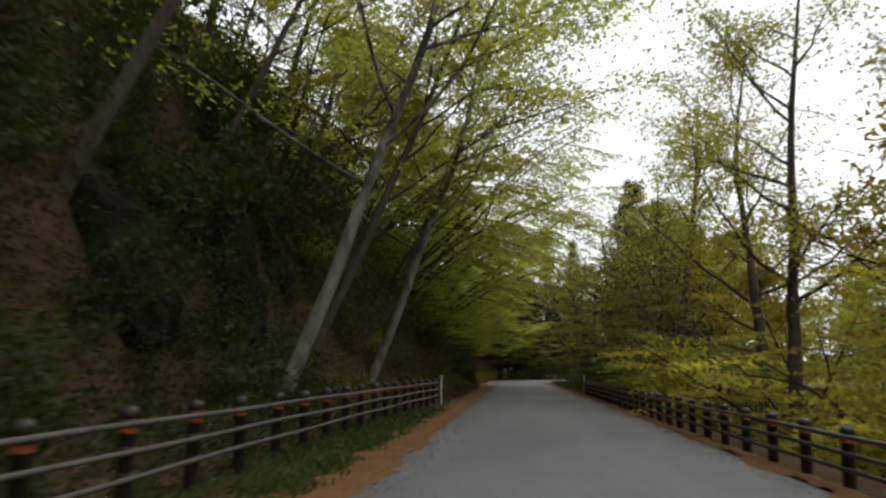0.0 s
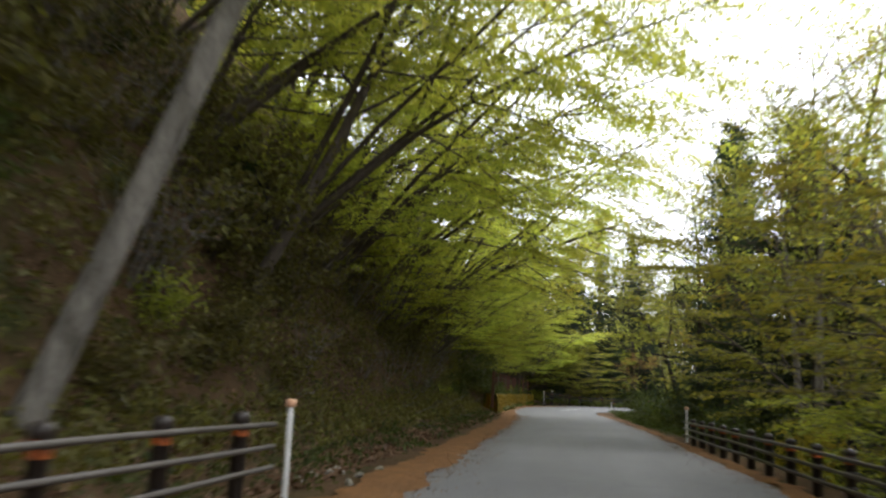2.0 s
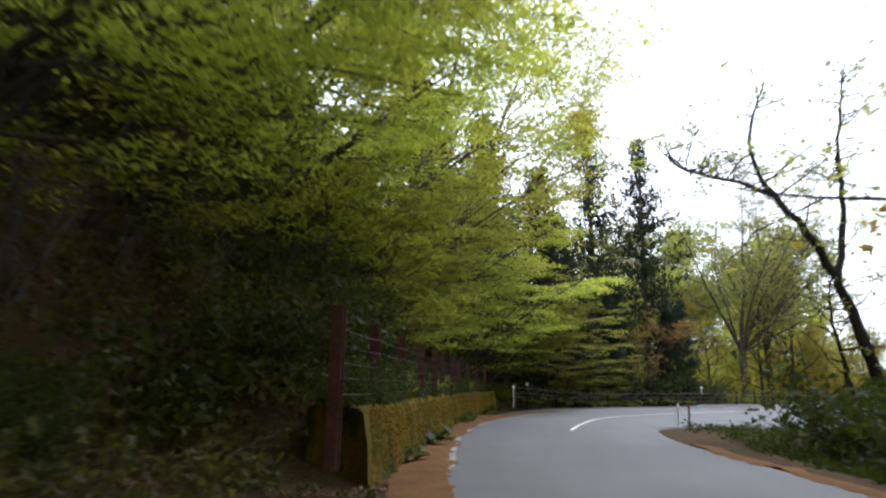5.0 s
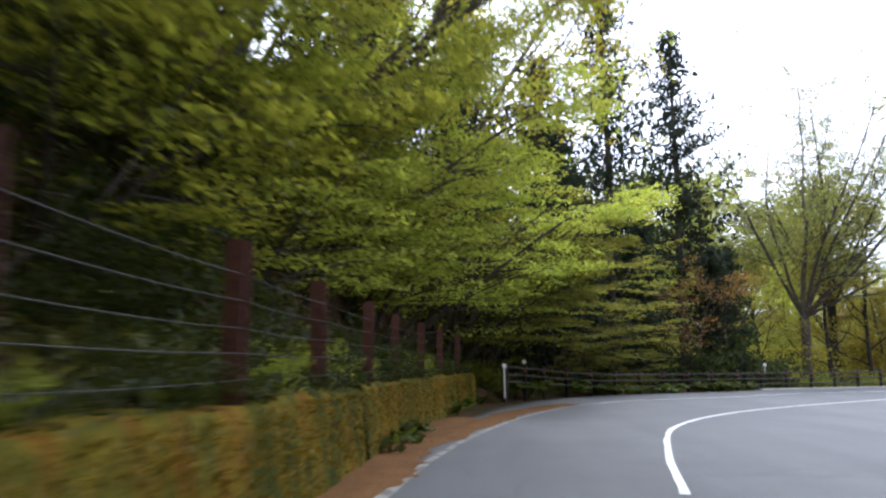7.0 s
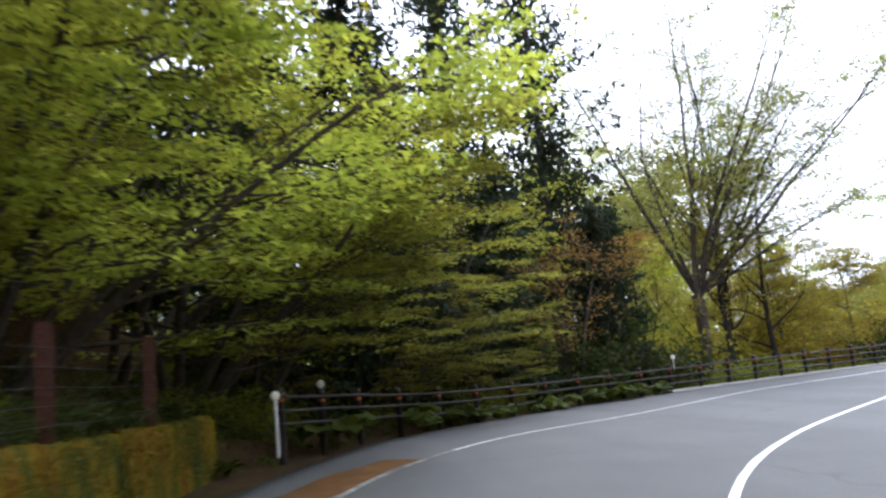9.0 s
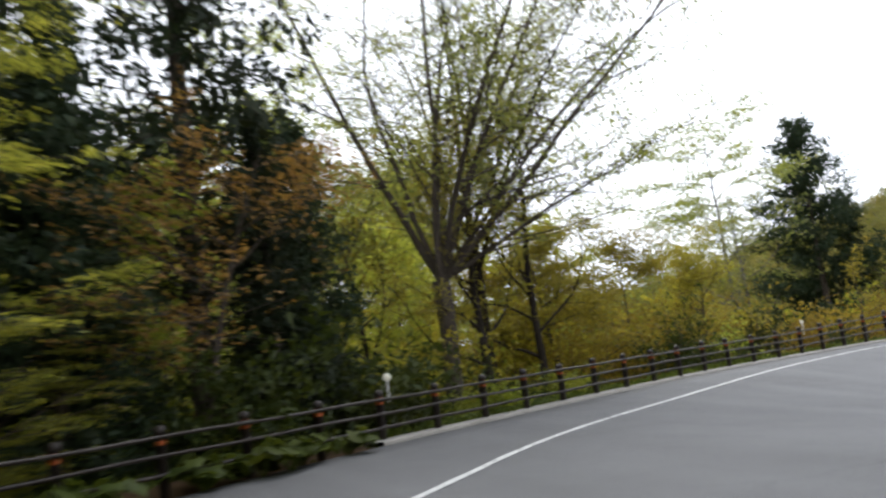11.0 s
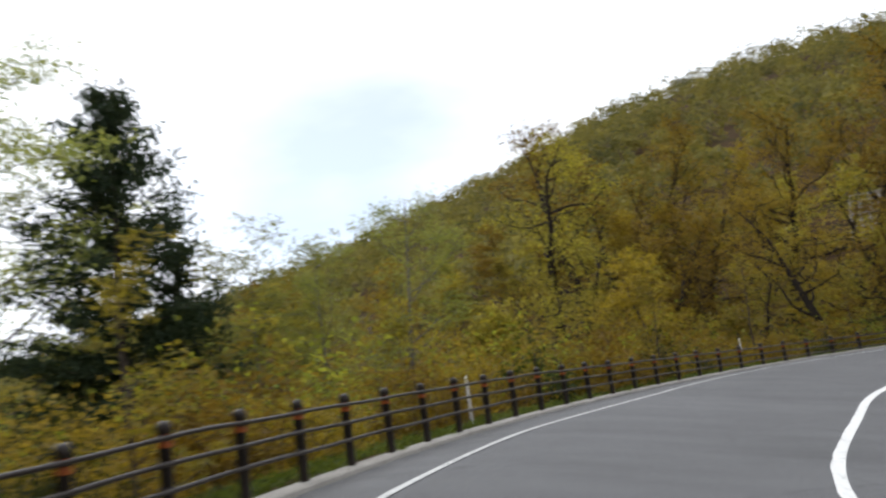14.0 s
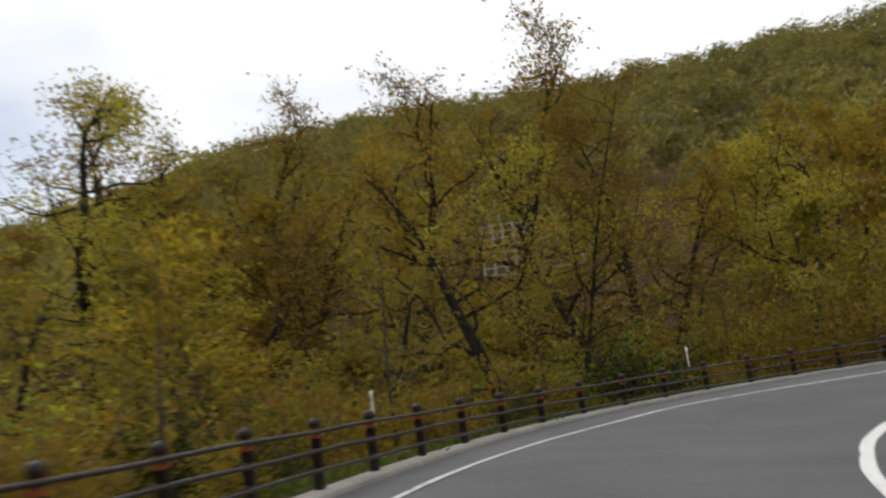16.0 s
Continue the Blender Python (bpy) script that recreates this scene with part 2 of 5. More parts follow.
M_LEAF_YELLOW = leaf_material("yellow_green_leaves", [(0.0, (0.14, 0.145, 0.022)), (0.5, (0.25, 0.235, 0.036)), (1.0, (0.36, 0.31, 0.052))], 0.55, through_leaf=1.9)
# darker version of the spring leaves, with shade put into the colour
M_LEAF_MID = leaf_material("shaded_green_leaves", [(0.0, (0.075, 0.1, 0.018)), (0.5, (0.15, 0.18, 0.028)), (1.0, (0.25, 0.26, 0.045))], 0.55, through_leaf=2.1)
M_LEAF_OLIVE = leaf_material("olive_leaves", [(0.0, (0.1, 0.094, 0.017)), (0.5, (0.195, 0.172, 0.03)), (1.0, (0.3, 0.25, 0.046))], 0.5, through_leaf=1.7)
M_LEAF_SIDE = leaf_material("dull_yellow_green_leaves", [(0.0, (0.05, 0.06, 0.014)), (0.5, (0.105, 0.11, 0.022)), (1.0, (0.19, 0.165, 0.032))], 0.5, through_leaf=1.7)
M_GRASS = leaf_material("grass_blades", [(0.0, (0.025, 0.04, 0.008)), (0.5, (0.06, 0.085, 0.016)), (1.0, (0.12, 0.14, 0.028))], 0.4)
M_LEAF_FERN = leaf_material("brownish_fern_leaves", [(0.0, (0.04, 0.036, 0.014)), (0.5, (0.085, 0.075, 0.022)), (1.0, (0.13, 0.13, 0.035))], 0.35)
M_TUFT = leaf_material("moss_tufts", [(0.0, (0.035, 0.045, 0.006)), (0.5, (0.13, 0.105, 0.009)), (1.0, (0.27, 0.15, 0.012))], 0.2)
M_WOODS = leaf_material("mountain_woods", [(0.0, (0.04, 0.05, 0.028)), (0.35, (0.105, 0.115, 0.038)), (0.7, (0.19, 0.18, 0.052)), (1.0, (0.29, 0.25, 0.065))], 0.3, 0.75, 0.1)
M_DRY = leaf_material("fallen_leaves", [(0.0, (0.055, 0.033, 0.018)), (0.5, (0.13, 0.075, 0.038)), (1.0, (0.27, 0.185, 0.115))], 0.1)


# ---- mesh helpers ----
def raw_mesh(name, verts, faces, mat, smooth=False):
    """A mesh from an array of places and an array of quads or triangles."""
    me = bpy.data.meshes.new(name)
    verts, faces = np.asarray(verts, float), np.asarray(faces, int)
    n, k = faces.shape
    me.vertices.add(len(verts))
    me.vertices.foreach_set("co", verts.ravel())
    me.loops.add(n * k)
    me.loops.foreach_set("vertex_index", faces.ravel())
    me.polygons.add(n)
    me.polygons.foreach_set("loop_start", np.arange(n) * k)
    if smooth:
        me.polygons.foreach_set("use_smooth", np.ones(n, bool))
    me.materials.append(mat)
    me.update(calc_edges=True)
    return me


def bm_mesh(name, bm, mat, smooth=False):
    me = bpy.data.meshes.new(name)
    bm.to_mesh(me)
    bm.free()
    me.materials.append(mat)
    if smooth:
        for p in me.polygons:
            p.use_smooth = True
    return me


def part(name, me, parent, label="", m=None):
    ob = new(name, me)
    ob.parent = parent
    if m is not None:
        ob.matrix_basis = m
    return tagged(ob, label)


def spline(pts, step):
    """A smooth line through pts, with points about step metres apart."""
    p = np.asarray(pts, float)
    p = np.vstack([2 * p[0] - p[1], p, 2 * p[-1] - p[-2]])
    out = []
    for a, b, c, d in zip(p, p[1:], p[2:], p[3:]):
        for u in np.linspace(0, 1, 24, endpoint=False):
            out.append(0.5 * (2 * b + (c - a) * u + (2 * a - 5 * b + 4 * c - d) * u * u + (3 * b - a - 3 * c + d) * u ** 3))
    out = np.array(out + [p[-2]])
    s = np.r_[0, np.cumsum(np.linalg.norm(np.diff(out, axis=0), axis=1))]
    n = max(2, int(round(s[-1] / step)) + 1)
    at = np.linspace(0, s[-1], n)
    return np.stack([np.interp(at, s, out[:, k]) for k in range(out.shape[1])], 1)


def tangents(line):
    d = np.gradient(line, axis=0)
    return d / np.linalg.norm(d, axis=1)[:, None]


def offset(line, by):
    """The line moved to its left by so many metres."""
    t = tangents(line)
    return line + by * np.stack([-t[:, 1], t[:, 0]], 1)


def ribbon(line, left, right, z, rng=None, wobble=0.0):
    """Verts and quads of a flat band along the line from left to right offsets."""
    a, b = offset(line, left), offset(line, right)
    if rng is not None:
        a = a + rng.normal(0, wobble, a.shape)
    n = len(line)
    v = np.vstack([np.c_[a, np.full(n, z)], np.c_[b, np.full(n, z)]])
    i = np.arange(n - 1)
    return v, np.stack([i, i + n, i + n + 1, i + 1], 1)


def tube(path, radii, sides, wave=0.0, rng=None):
    """Verts and quads of a tapered tube along a 3D path."""
    path, radii = np.asarray(path, float), np.asarray(radii, float)
    d = np.gradient(path, axis=0)
    d /= np.linalg.norm(d, axis=1)[:, None] + 1e-9
    ref = np.where(np.abs(d[:, 2:3]) > 0.9, [[1.0, 0, 0]], [[0, 0, 1.0]])
    u = np.cross(d, ref)
    u /= np.linalg.norm(u, axis=1)[:, None] + 1e-9
    w = np.cross(d, u)
    ang = np.linspace(0, 2 * np.pi, sides, endpoint=False)
    rad = radii[:, None] * (1 + (rng.normal(0, wave, (len(path), sides)) if rng is not None and wave else 0))
    v = path[:, None] + rad[..., None] * (np.cos(ang)[None, :, None] * u[:, None] + np.sin(ang)[None, :, None] * w[:, None])
    n = len(path)
    i, j = np.meshgrid(np.arange(n - 1), np.arange(sides), indexing="ij")
    k = (j + 1) % sides
    f = np.stack([i * sides + j, i * sides + k, (i + 1) * sides + k, (i + 1) * sides + j], -1).reshape(-1, 4)
    return v.reshape(-1, 3), f


def join(pieces):
    vs, fs, n = [], [], 0
    for v, f in pieces:
        vs.append(v)
        fs.append(np.asarray(f) + n)
        n += len(v)
    return np.vstack(vs), np.vstack(fs)


def leaves(places, length, width, rng, flat=1.0, droop=0.15, split=2):
    """Verts and triangles of small pointed blades, split of them about each place."""
    scale = split ** -0.5
    places = np.repeat(places, split, 0) + rng.normal(0, 0.42 * length * (split > 1), (len(places) * split, 3)) * (1, 1, 0.45)
    n = len(places)
    nor = rng.normal(0, 1, (n, 3)) * (1, 1, 0.6) + (0, 0, flat)
    nor /= np.linalg.norm(nor, axis=1)[:, None]
    t = np.cross(nor, rng.normal(0, 1, (n, 3)))
    t /= np.linalg.norm(t, axis=1)[:, None] + 1e-9
    b = np.cross(nor, t)
    ln = (length * scale * rng.uniform(0.6, 1.35, n))[:, None]
    wd = (width * scale * rng.uniform(0.7, 1.4, n))[:, None]
    tip = places + t * ln * 0.6 - np.c_[np.zeros((n, 2)), droop * ln]
    low = places - t * ln * 0.4
    v = np.stack([low + b * wd * 0.5, tip, low - b * wd * 0.5], 1).reshape(-1, 3)
    return v, np.arange(3 * n).reshape(n, 3)


# ---- plan ----
FENCE_CURVE = spline([(3.6, 128.0), (5.2, 131.0), (7.8, 133.9), (10.9, 136.5), (14.5, 138.9), (18.4, 140.9), (24.4, 143.7), (29.7, 145.8), (34.3, 147),
                      (39.5, 148.1), (45.6, 148.6), (50.4, 148.5), (55.1, 147.9), (60, 146.7), (64, 145.2), (67.3, 143.7), (70.5, 141.8),
                      (73.5, 139.4), (75.5, 136.8), (77, 134), (78, 130.5), (78.4, 126), (78, 120), (76, 112)], 0.5)
OUTER_LINE = spline([(2.5, 97), (2.15, 104), (2.35, 110), (2.95, 115), (4.0, 120), (5.5, 124.7), (7.8, 128.3), (11.3, 130.8), (14, 133.1), (18, 136.6), (22.5, 139.4),
                     (27.9, 142.3), (32.2, 144.05), (38, 145.7), (44, 146.6), (49.4, 146.8), (53.5, 146.2), (58.3, 145.1), (62, 144.2), (66.1, 142.6),
                     (69.2, 140.7), (72, 138), (74, 135.3), (75.3, 131), (75.8, 126), (75.4, 120), (73.6, 112)], 0.6)
CENTRE_LINE = spline([(5.2, 108.3), (5.8, 112), (6.8, 116.4), (8.5, 120.1), (11, 123.5), (14.3, 126.8), (18.6, 130.6), (23, 134.0), (28, 136.75), (33, 138.8),
                      (38.5, 140.45), (43.5, 141.3), (48, 141.2), (54.5, 140.25), (57.9, 139.65), (60.2, 139.0), (62.4, 138.2), (65.05, 137.15), (67.2, 135.95), (69.3, 134.35), (71.0, 132.1), (72.0, 128.6), (72.0, 122), (71.0, 113)], 0.5)
LEFT_EDGE = spline([(3.0, -60), (3.0, 20), (3.0, 60), (3.0, 82), (2.6, 93), (2.05, 102), (2.1, 110), (2.3, 116), (2.75, 120.5), (3.5, 125.0), (4.7, 128.7)]
                   + [tuple(p) for p in offset(FENCE_CURVE, -0.42)[8::6]], 0.8)
RIGHT_EDGE = spline([(8.2, -60), (8.2, 20), (8.2, 70), (8.1, 85), (7.7, 96), (7.35, 103), (7.6, 107.5), (8.1, 109.7), (9.4, 110.3), (13.4, 109.6), (20, 112.5), (28, 121), (38, 128),
                     (50, 129.6), (58, 127.6), (62, 123), (64, 116), (63.5, 108)], 0.8)


def resample(line, n):
    s = np.r_[0, np.cumsum(np.linalg.norm(np.diff(line, axis=0), axis=1))]
    at = np.linspace(0, s[-1], n)
    return np.stack([np.interp(at, s, line[:, k]) for k in range(2)], 1)


LEFT_SIDE = np.vstack([[(1.0, -300), (1.0, -60)], np.c_[np.full(62, 1.0), np.linspace(-57, 126, 62)], offset(FENCE_CURVE, 0.35)[4:], [(70, 90), (60, 20), (55, -300)]])
RIGHT_SIDE = np.vstack([[(8.75, -300)], np.c_[np.full(50, 8.75), np.linspace(-60, 84, 50)], offset(resample(RIGHT_EDGE, 220), -0.3)[125:], [(58, 90), (50, 20), (45, -300)]])
ROAD_POLY = np.vstack([LEFT_SIDE, RIGHT_SIDE[::-1]])


def inside(poly, x, y):
    r = np.zeros(x.shape, bool)
    for (x0, y0), (x1, y1) in zip(poly, np.roll(poly, -1, 0)):
        if y0 != y1:
            r ^= ((y0 > y) != (y1 > y)) & (x < (x1 - x0) * (y - y0) / (y1 - y0) + x0)
    return r


def nearest(line, x, y):
    """The distance to a line and how far along it the nearest point lies."""
    best, along, run = np.full(x.shape, 1e9), np.zeros(x.shape), 0.0
    for (x0, y0), (x1, y1) in zip(line, line[1:]):
        dx, dy = x1 - x0, y1 - y0
        ln = math.hypot(dx, dy)
        u = np.clip(((x - x0) * dx + (y - y0) * dy) / (ln * ln + 1e-12), 0, 1)
        d = np.hypot(x - x0 - u * dx, y - y0 - u * dy)
        near = d < best
        best, along = np.where(near, d, best), np.where(near, run + u * ln, along)
        run += ln
    return best, along


def smooth01(v, a, b):
    u = np.clip((v - a) / (b - a), 0, 1)
    return u * u * (3 - 2 * u)


def bumps(x, y):
    return (np.sin(0.9 * x + 1.3 * np.sin(0.37 * y)) * np.cos(0.71 * y + 1.7 * np.sin(0.29 * x)) + 0.5 * np.sin(2.3 * x + 0.8 * y) * np.cos(1.9 * y - 0.6 * x))


def bank(x, y):
    """The carriageway falls towards the inside of the hairpin."""
    d, s = nearest(FENCE_CURVE, x, y)
    u = np.maximum(d - 1.5, 0)
    return -0.15 * np.minimum(np.where(u < 2, u * u / 4, u - 1), 9) * smooth01(s, 14, 30)


RIDGE_AZ = (-180, -60, 0, 20, 40, 58, 66, 74.5, 82, 91, 99, 115, 128, 145, 160, 180)
RIDGE_EL = (2, 2, 2, 2, 4.5, 9.2, 11.8, 14.5, 17.4, 18.6, 19.0, 18.7, 18.4, 10, 3, 2)


def ground_z(x, y):
    """Height of the ground: the road bench, the hillside, the valley and the mountain."""
    x, y = np.asarray(x, float), np.asarray(y, float)
    dl, ul = nearest(LEFT_SIDE, x, y)
    dr, ur = nearest(RIGHT_SIDE, x, y)
    road = inside(ROAD_POLY, x, y)
    start = 300.0
    hill = 1 - smooth01(ul, start + 122, start + 138)
    wall = smooth01(ul, start + 94.6, start + 94.9) * (1 - smooth01(ul, start + 126, start + 130))
    up = 0.5 * np.clip(dl - 0.3, 0, 1.6) + 2.3 * np.clip(dl - 1.9, 0, 4) + 1.15 * np.maximum(dl - 5.9, 0) + 0.28 * bumps(x, y) * smooth01(dl, 0.5, 3) + wall * 0.9 + 0.9 * bumps(x / 5, y / 5) * smooth01(dl, 3, 10)
    up = np.where(up > 34, 34 + 0.2 * (up - 34), up)
    down = -0.1 * np.minimum(dl, 1.4) - 0.42 * np.clip(dl - 1.4, 0, 13) + 0.15 * bumps(x, y) * smooth01(dl, 1, 4)
    r, az = np.hypot(x - 40, y - 140), np.degrees(np.arctan2(x - 40, y - 140))
    el = np.tan(np.radians(np.interp(az, RIDGE_AZ, RIDGE_EL)))
    far = el * 1.16 * np.clip(r - 48, 0, 330) - 0.25 * np.clip(r - 400, 0, 200) + 1.6 * bumps(x / 17, y / 17) * smooth01(r, 60, 110)
    outer = down + far * smooth01(dl, 4, 14)
    left = hill * up + (1 - hill) * outer
    left = left + 0.33 * smooth01(ul, start + 119, start + 126) * (1 - smooth01(ul, start + 131, start + 150)) * smooth01(dl, 0, 0.4)
    inner = smooth01(ur, 300 + 100, 300 + 112)
    fall = -0.1 * np.minimum(dr, 1.0) - 0.45 * np.clip(dr - 1.0, 0, 11) + 0.15 * bumps(x, y) * smooth01(dr, 1, 4)
    right = (1 - inner) * fall + inner * (0.05 + 0.03 * bumps(x, y)) * smooth01(dr, 0, 1.0) + far * smooth01(dr, 10, 30) * (x > 70)
    fallen = np.where(road | (dr <= dl), bank(x, y), 0.0)
    z = np.where(dl < dr, left, right + fallen)
    return np.where(road, -0.05 + fallen - 0.05 * (fallen < -0.02), z)


def ground_at(x, y):
    return float(ground_z(np.array([x]), np.array([y]))[0])


# ---- ground and road ----
gx = np.r_[-1500, -900, -500, -300, -200, -140, -100, -75, np.arange(-60, -14, 3.0), np.arange(-14, 14, 0.6), np.arange(14, 92, 1.1), np.arange(92, 150, 4.0), np.arange(150, 480, 11.0), 520, 700, 1000, 1600]
gy = np.r_[-1500, -900, -500, -300, -180, -100, -60, np.arange(-40, 20, 4.0), np.arange(20, 160, 0.9), np.arange(160, 200, 3.0), np.arange(200, 480, 11.0), 520, 700, 1000, 1600]
X, Y = np.meshgrid(gx, gy, indexing="ij")
Z = ground_z(X.ravel(), Y.ravel())
nx, ny = len(gx), len(gy)
I, J = np.meshgrid(np.arange(nx - 1), np.arange(ny - 1), indexing="ij")
quads = np.stack([I * ny + J, (I + 1) * ny + J, (I + 1) * ny + J + 1, I * ny + J + 1], -1).reshape(-1, 4)
ground = new("ground", raw_mesh("ground", np.c_[X.ravel(), Y.ravel(), Z], quads, M_GROUND, True))
tagged(ground, "brown leaf-littered forest slope and valley ground", "ground", kind="structure")

a, b = resample(LEFT_EDGE, 420), resample(RIGHT_EDGE, 420)
cols = 27
grid = np.array([a + (b - a) * (k / (cols - 1)) for k in range(cols)])
zz = np.where((np.arange(cols) == 0) | (np.arange(cols) == cols - 1), 0.0, 0.0)
v = np.concatenate([np.c_[g, z + bank(g[:, 0], g[:, 1])] for g, z in zip(grid, zz)])
i, j = np.meshgrid(np.arange(cols - 1), np.arange(419), indexing="ij")
f = np.stack([i * 420 + j, (i + 1) * 420 + j, (i + 1) * 420 + j + 1, i * 420 + j + 1], -1).reshape(-1, 4)
skirt_l, skirt_r = np.c_[a, np.full(420, -0.12)], np.c_[b, bank(b[:, 0], b[:, 1]) - 0.12]
n0 = len(v)
v = np.vstack([v, skirt_l, skirt_r])
k = np.arange(419)
f = np.vstack([f, np.stack([n0 + k, k, k + 1, n0 + k + 1], 1), np.stack([26 * 420 + k, n0 + 420 + k, n0 + 420 + k + 1, 26 * 420 + k + 1], 1)])
road = new("road", raw_mesh("road", v, f, M_ASPHALT))
tagged(road, "worn grey asphalt mountain road that bends round a hairpin", "road", kind="structure")

rng = np.random.default_rng(3)
for name, line, w, label in (("edge_line", OUTER_LINE[:52], 0.13, "faded white painted edge line half hidden by dirt"), ("edge_line", OUTER_LINE[51:], 0.125, "white painted edge line on the asphalt"), ("centre_line", CENTRE_LINE, 0.155, "thick white painted centre line round the hairpin")):
    if name == "centre_line":
        w = np.interp(np.arange(len(line)), (0, 60, 100, 130), (0.1, 0.115, 0.155, 0.2)).reshape(-1, 1)
    v, f = ribbon(line, w / 2, -w / 2, 0.008, rng, 0.008)
    v[:, 2] += bank(v[:, 0], v[:, 1])
    tagged(new(name, raw_mesh(name, v, f, M_LINE if name == "centre_line" else M_LINE_OLD if label.startswith("faded") else M_LINE_WORN)), label, "road marking", kind="structure")


# leaf and needle litter along the asphalt
def ragged(n):
    """Smoothly wandering offsets for a ragged edge."""
    s = np.arange(n)
    return 0.06 * np.sin(0.9 * s + 3 * np.sin(0.23 * s)) + 0.06 * np.sin(0.37 * s + 1.3) + rng.normal(0, 0.05, n)


def litter_band(line, left, right, label):
    n = len(line)
    t = tangents(line)
    nrm = np.stack([-t[:, 1], t[:, 0]], 1)
    rows = []
    for k, u in enumerate(np.linspace(0, 1, 5)):
        off = left + (right - left) * u + (ragged(n) if k in (0, 4) else 0)
        p = line + nrm * np.asarray(off).reshape(-1, 1)
        rows.append(np.c_[p, np.full(n, (0.004, 0.02, 0.03, 0.022, 0.005)[k]) + rng.uniform(0, 0.008, n) * (k not in (0, 4))])
    v = np.concatenate(rows)
    i, j = np.meshgrid(np.arange(4), np.arange(n - 1), indexing="ij")
    f = np.stack([i * n + j, (i + 1) * n + j, (i + 1) * n + j + 1, i * n + j + 1], -1).reshape(-1, 4)
    tagged(new("leaf_litter", raw_mesh("leaf_litter", v, f, M_LITTER)), label, "leaf litter", kind="stuff")


edge = resample(LEFT_EDGE, 420)
part_l = edge[(edge[:, 1] > 10) & (edge[:, 1] < 121) & (edge[:, 0] < 5)]
litter_band(spline(part_l[::3], 0.25), 0.62, -0.18, "orange-brown fallen needles and leaves along the road edge")
edge_r = resample(RIGHT_EDGE, 420)
part_r = edge_r[(edge_r[:, 1] > 10) & (edge_r[:, 1] < 104) & (edge_r[:, 0] < 9)]
litter_band(spline(part_r[::3], 0.25), 0.05, -0.32, "brown fallen needles along the fence side of the road")

seg = OUTER_LINE[(OUTER_LINE[:, 1] > 101) & (OUTER_LINE[:, 1] < 126) & (OUTER_LINE[:, 0] < 7)]
litter_band(seg, 1.0, 0.14, "brown needles and dirt on the shoulder beside the edge line")

kerb_line = offset(FENCE_CURVE, -0.02)[34:]
n = len(kerb_line)
prof = [(-0.34, -0.1), (-0.34, 0.04), (-0.32, 0.06), (0.12, 0.065), (0.15, 0.03), (0.15, -0.2)]
rows = [np.c_[offset(kerb_line, o), np.full(n, z)] for o, z in prof]
v = np.concatenate(rows)
i, j = np.meshgrid(np.arange(len(prof) - 1), np.arange(n - 1), indexing="ij")
f = np.stack([i * n + j, i * n + j + 1, (i + 1) * n + j + 1, (i + 1) * n + j], -1).reshape(-1, 4)
tagged(new("kerb", raw_mesh("kerb", v, f, M_KERB)), "low pale concrete kerb strip under the guard fence", "kerb", kind="structure")


# ---- guard fences ----
POST_H, POST_R, RAIL_R = 0.92, 0.074, 0.028
RAIL_Z = (0.78, 0.545, 0.315)


def lathe(profile, sides):
    """Verts and quads of a turned shape: profile of (radius, height)."""
    ang = np.linspace(0, 2 * np.pi, sides, endpoint=False)
    v = np.array([[r * math.cos(a), r * math.sin(a), z] for r, z in profile for a in ang])
    i, j = np.meshgrid(np.arange(len(profile) - 1), np.arange(sides), indexing="ij")
    k = (j + 1) % sides
    return v, np.stack([i * sides + j, i * sides + k, (i + 1) * sides + k, (i + 1) * sides + j], -1).reshape(-1, 4)


ME_POST = raw_mesh("post", *lathe([(POST_R, -0.35), (POST_R, POST_H - 0.1), (POST_R + 0.012, POST_H - 0.095), (POST_R + 0.012, POST_H - 0.03),
                                   (POST_R * 0.8, POST_H), (POST_R * 0.3, POST_H + 0.012), (0.001, POST_H + 0.014)], 12), M_POST, True)
# an orange band, half round the post
ang = np.linspace(-2.7, 2.7, 8)
ME_BAND = raw_mesh("reflector", np.array([[(POST_R + 0.006) * math.sin(a), -(POST_R + 0.006) * math.cos(a), z] for z in (POST_H - 0.23, POST_H - 0.108) for a in ang]),
                   [[q, q + 1, q + 9, q + 8] for q in range(7)], M_ORANGE, True)
ME_CLAMP = raw_mesh("clamp", *lathe([(POST_R + 0.004, -0.028), (POST_R + 0.016, -0.022), (POST_R + 0.016, 0.022), (POST_R + 0.004, 0.028)], 10), M_POST, True)


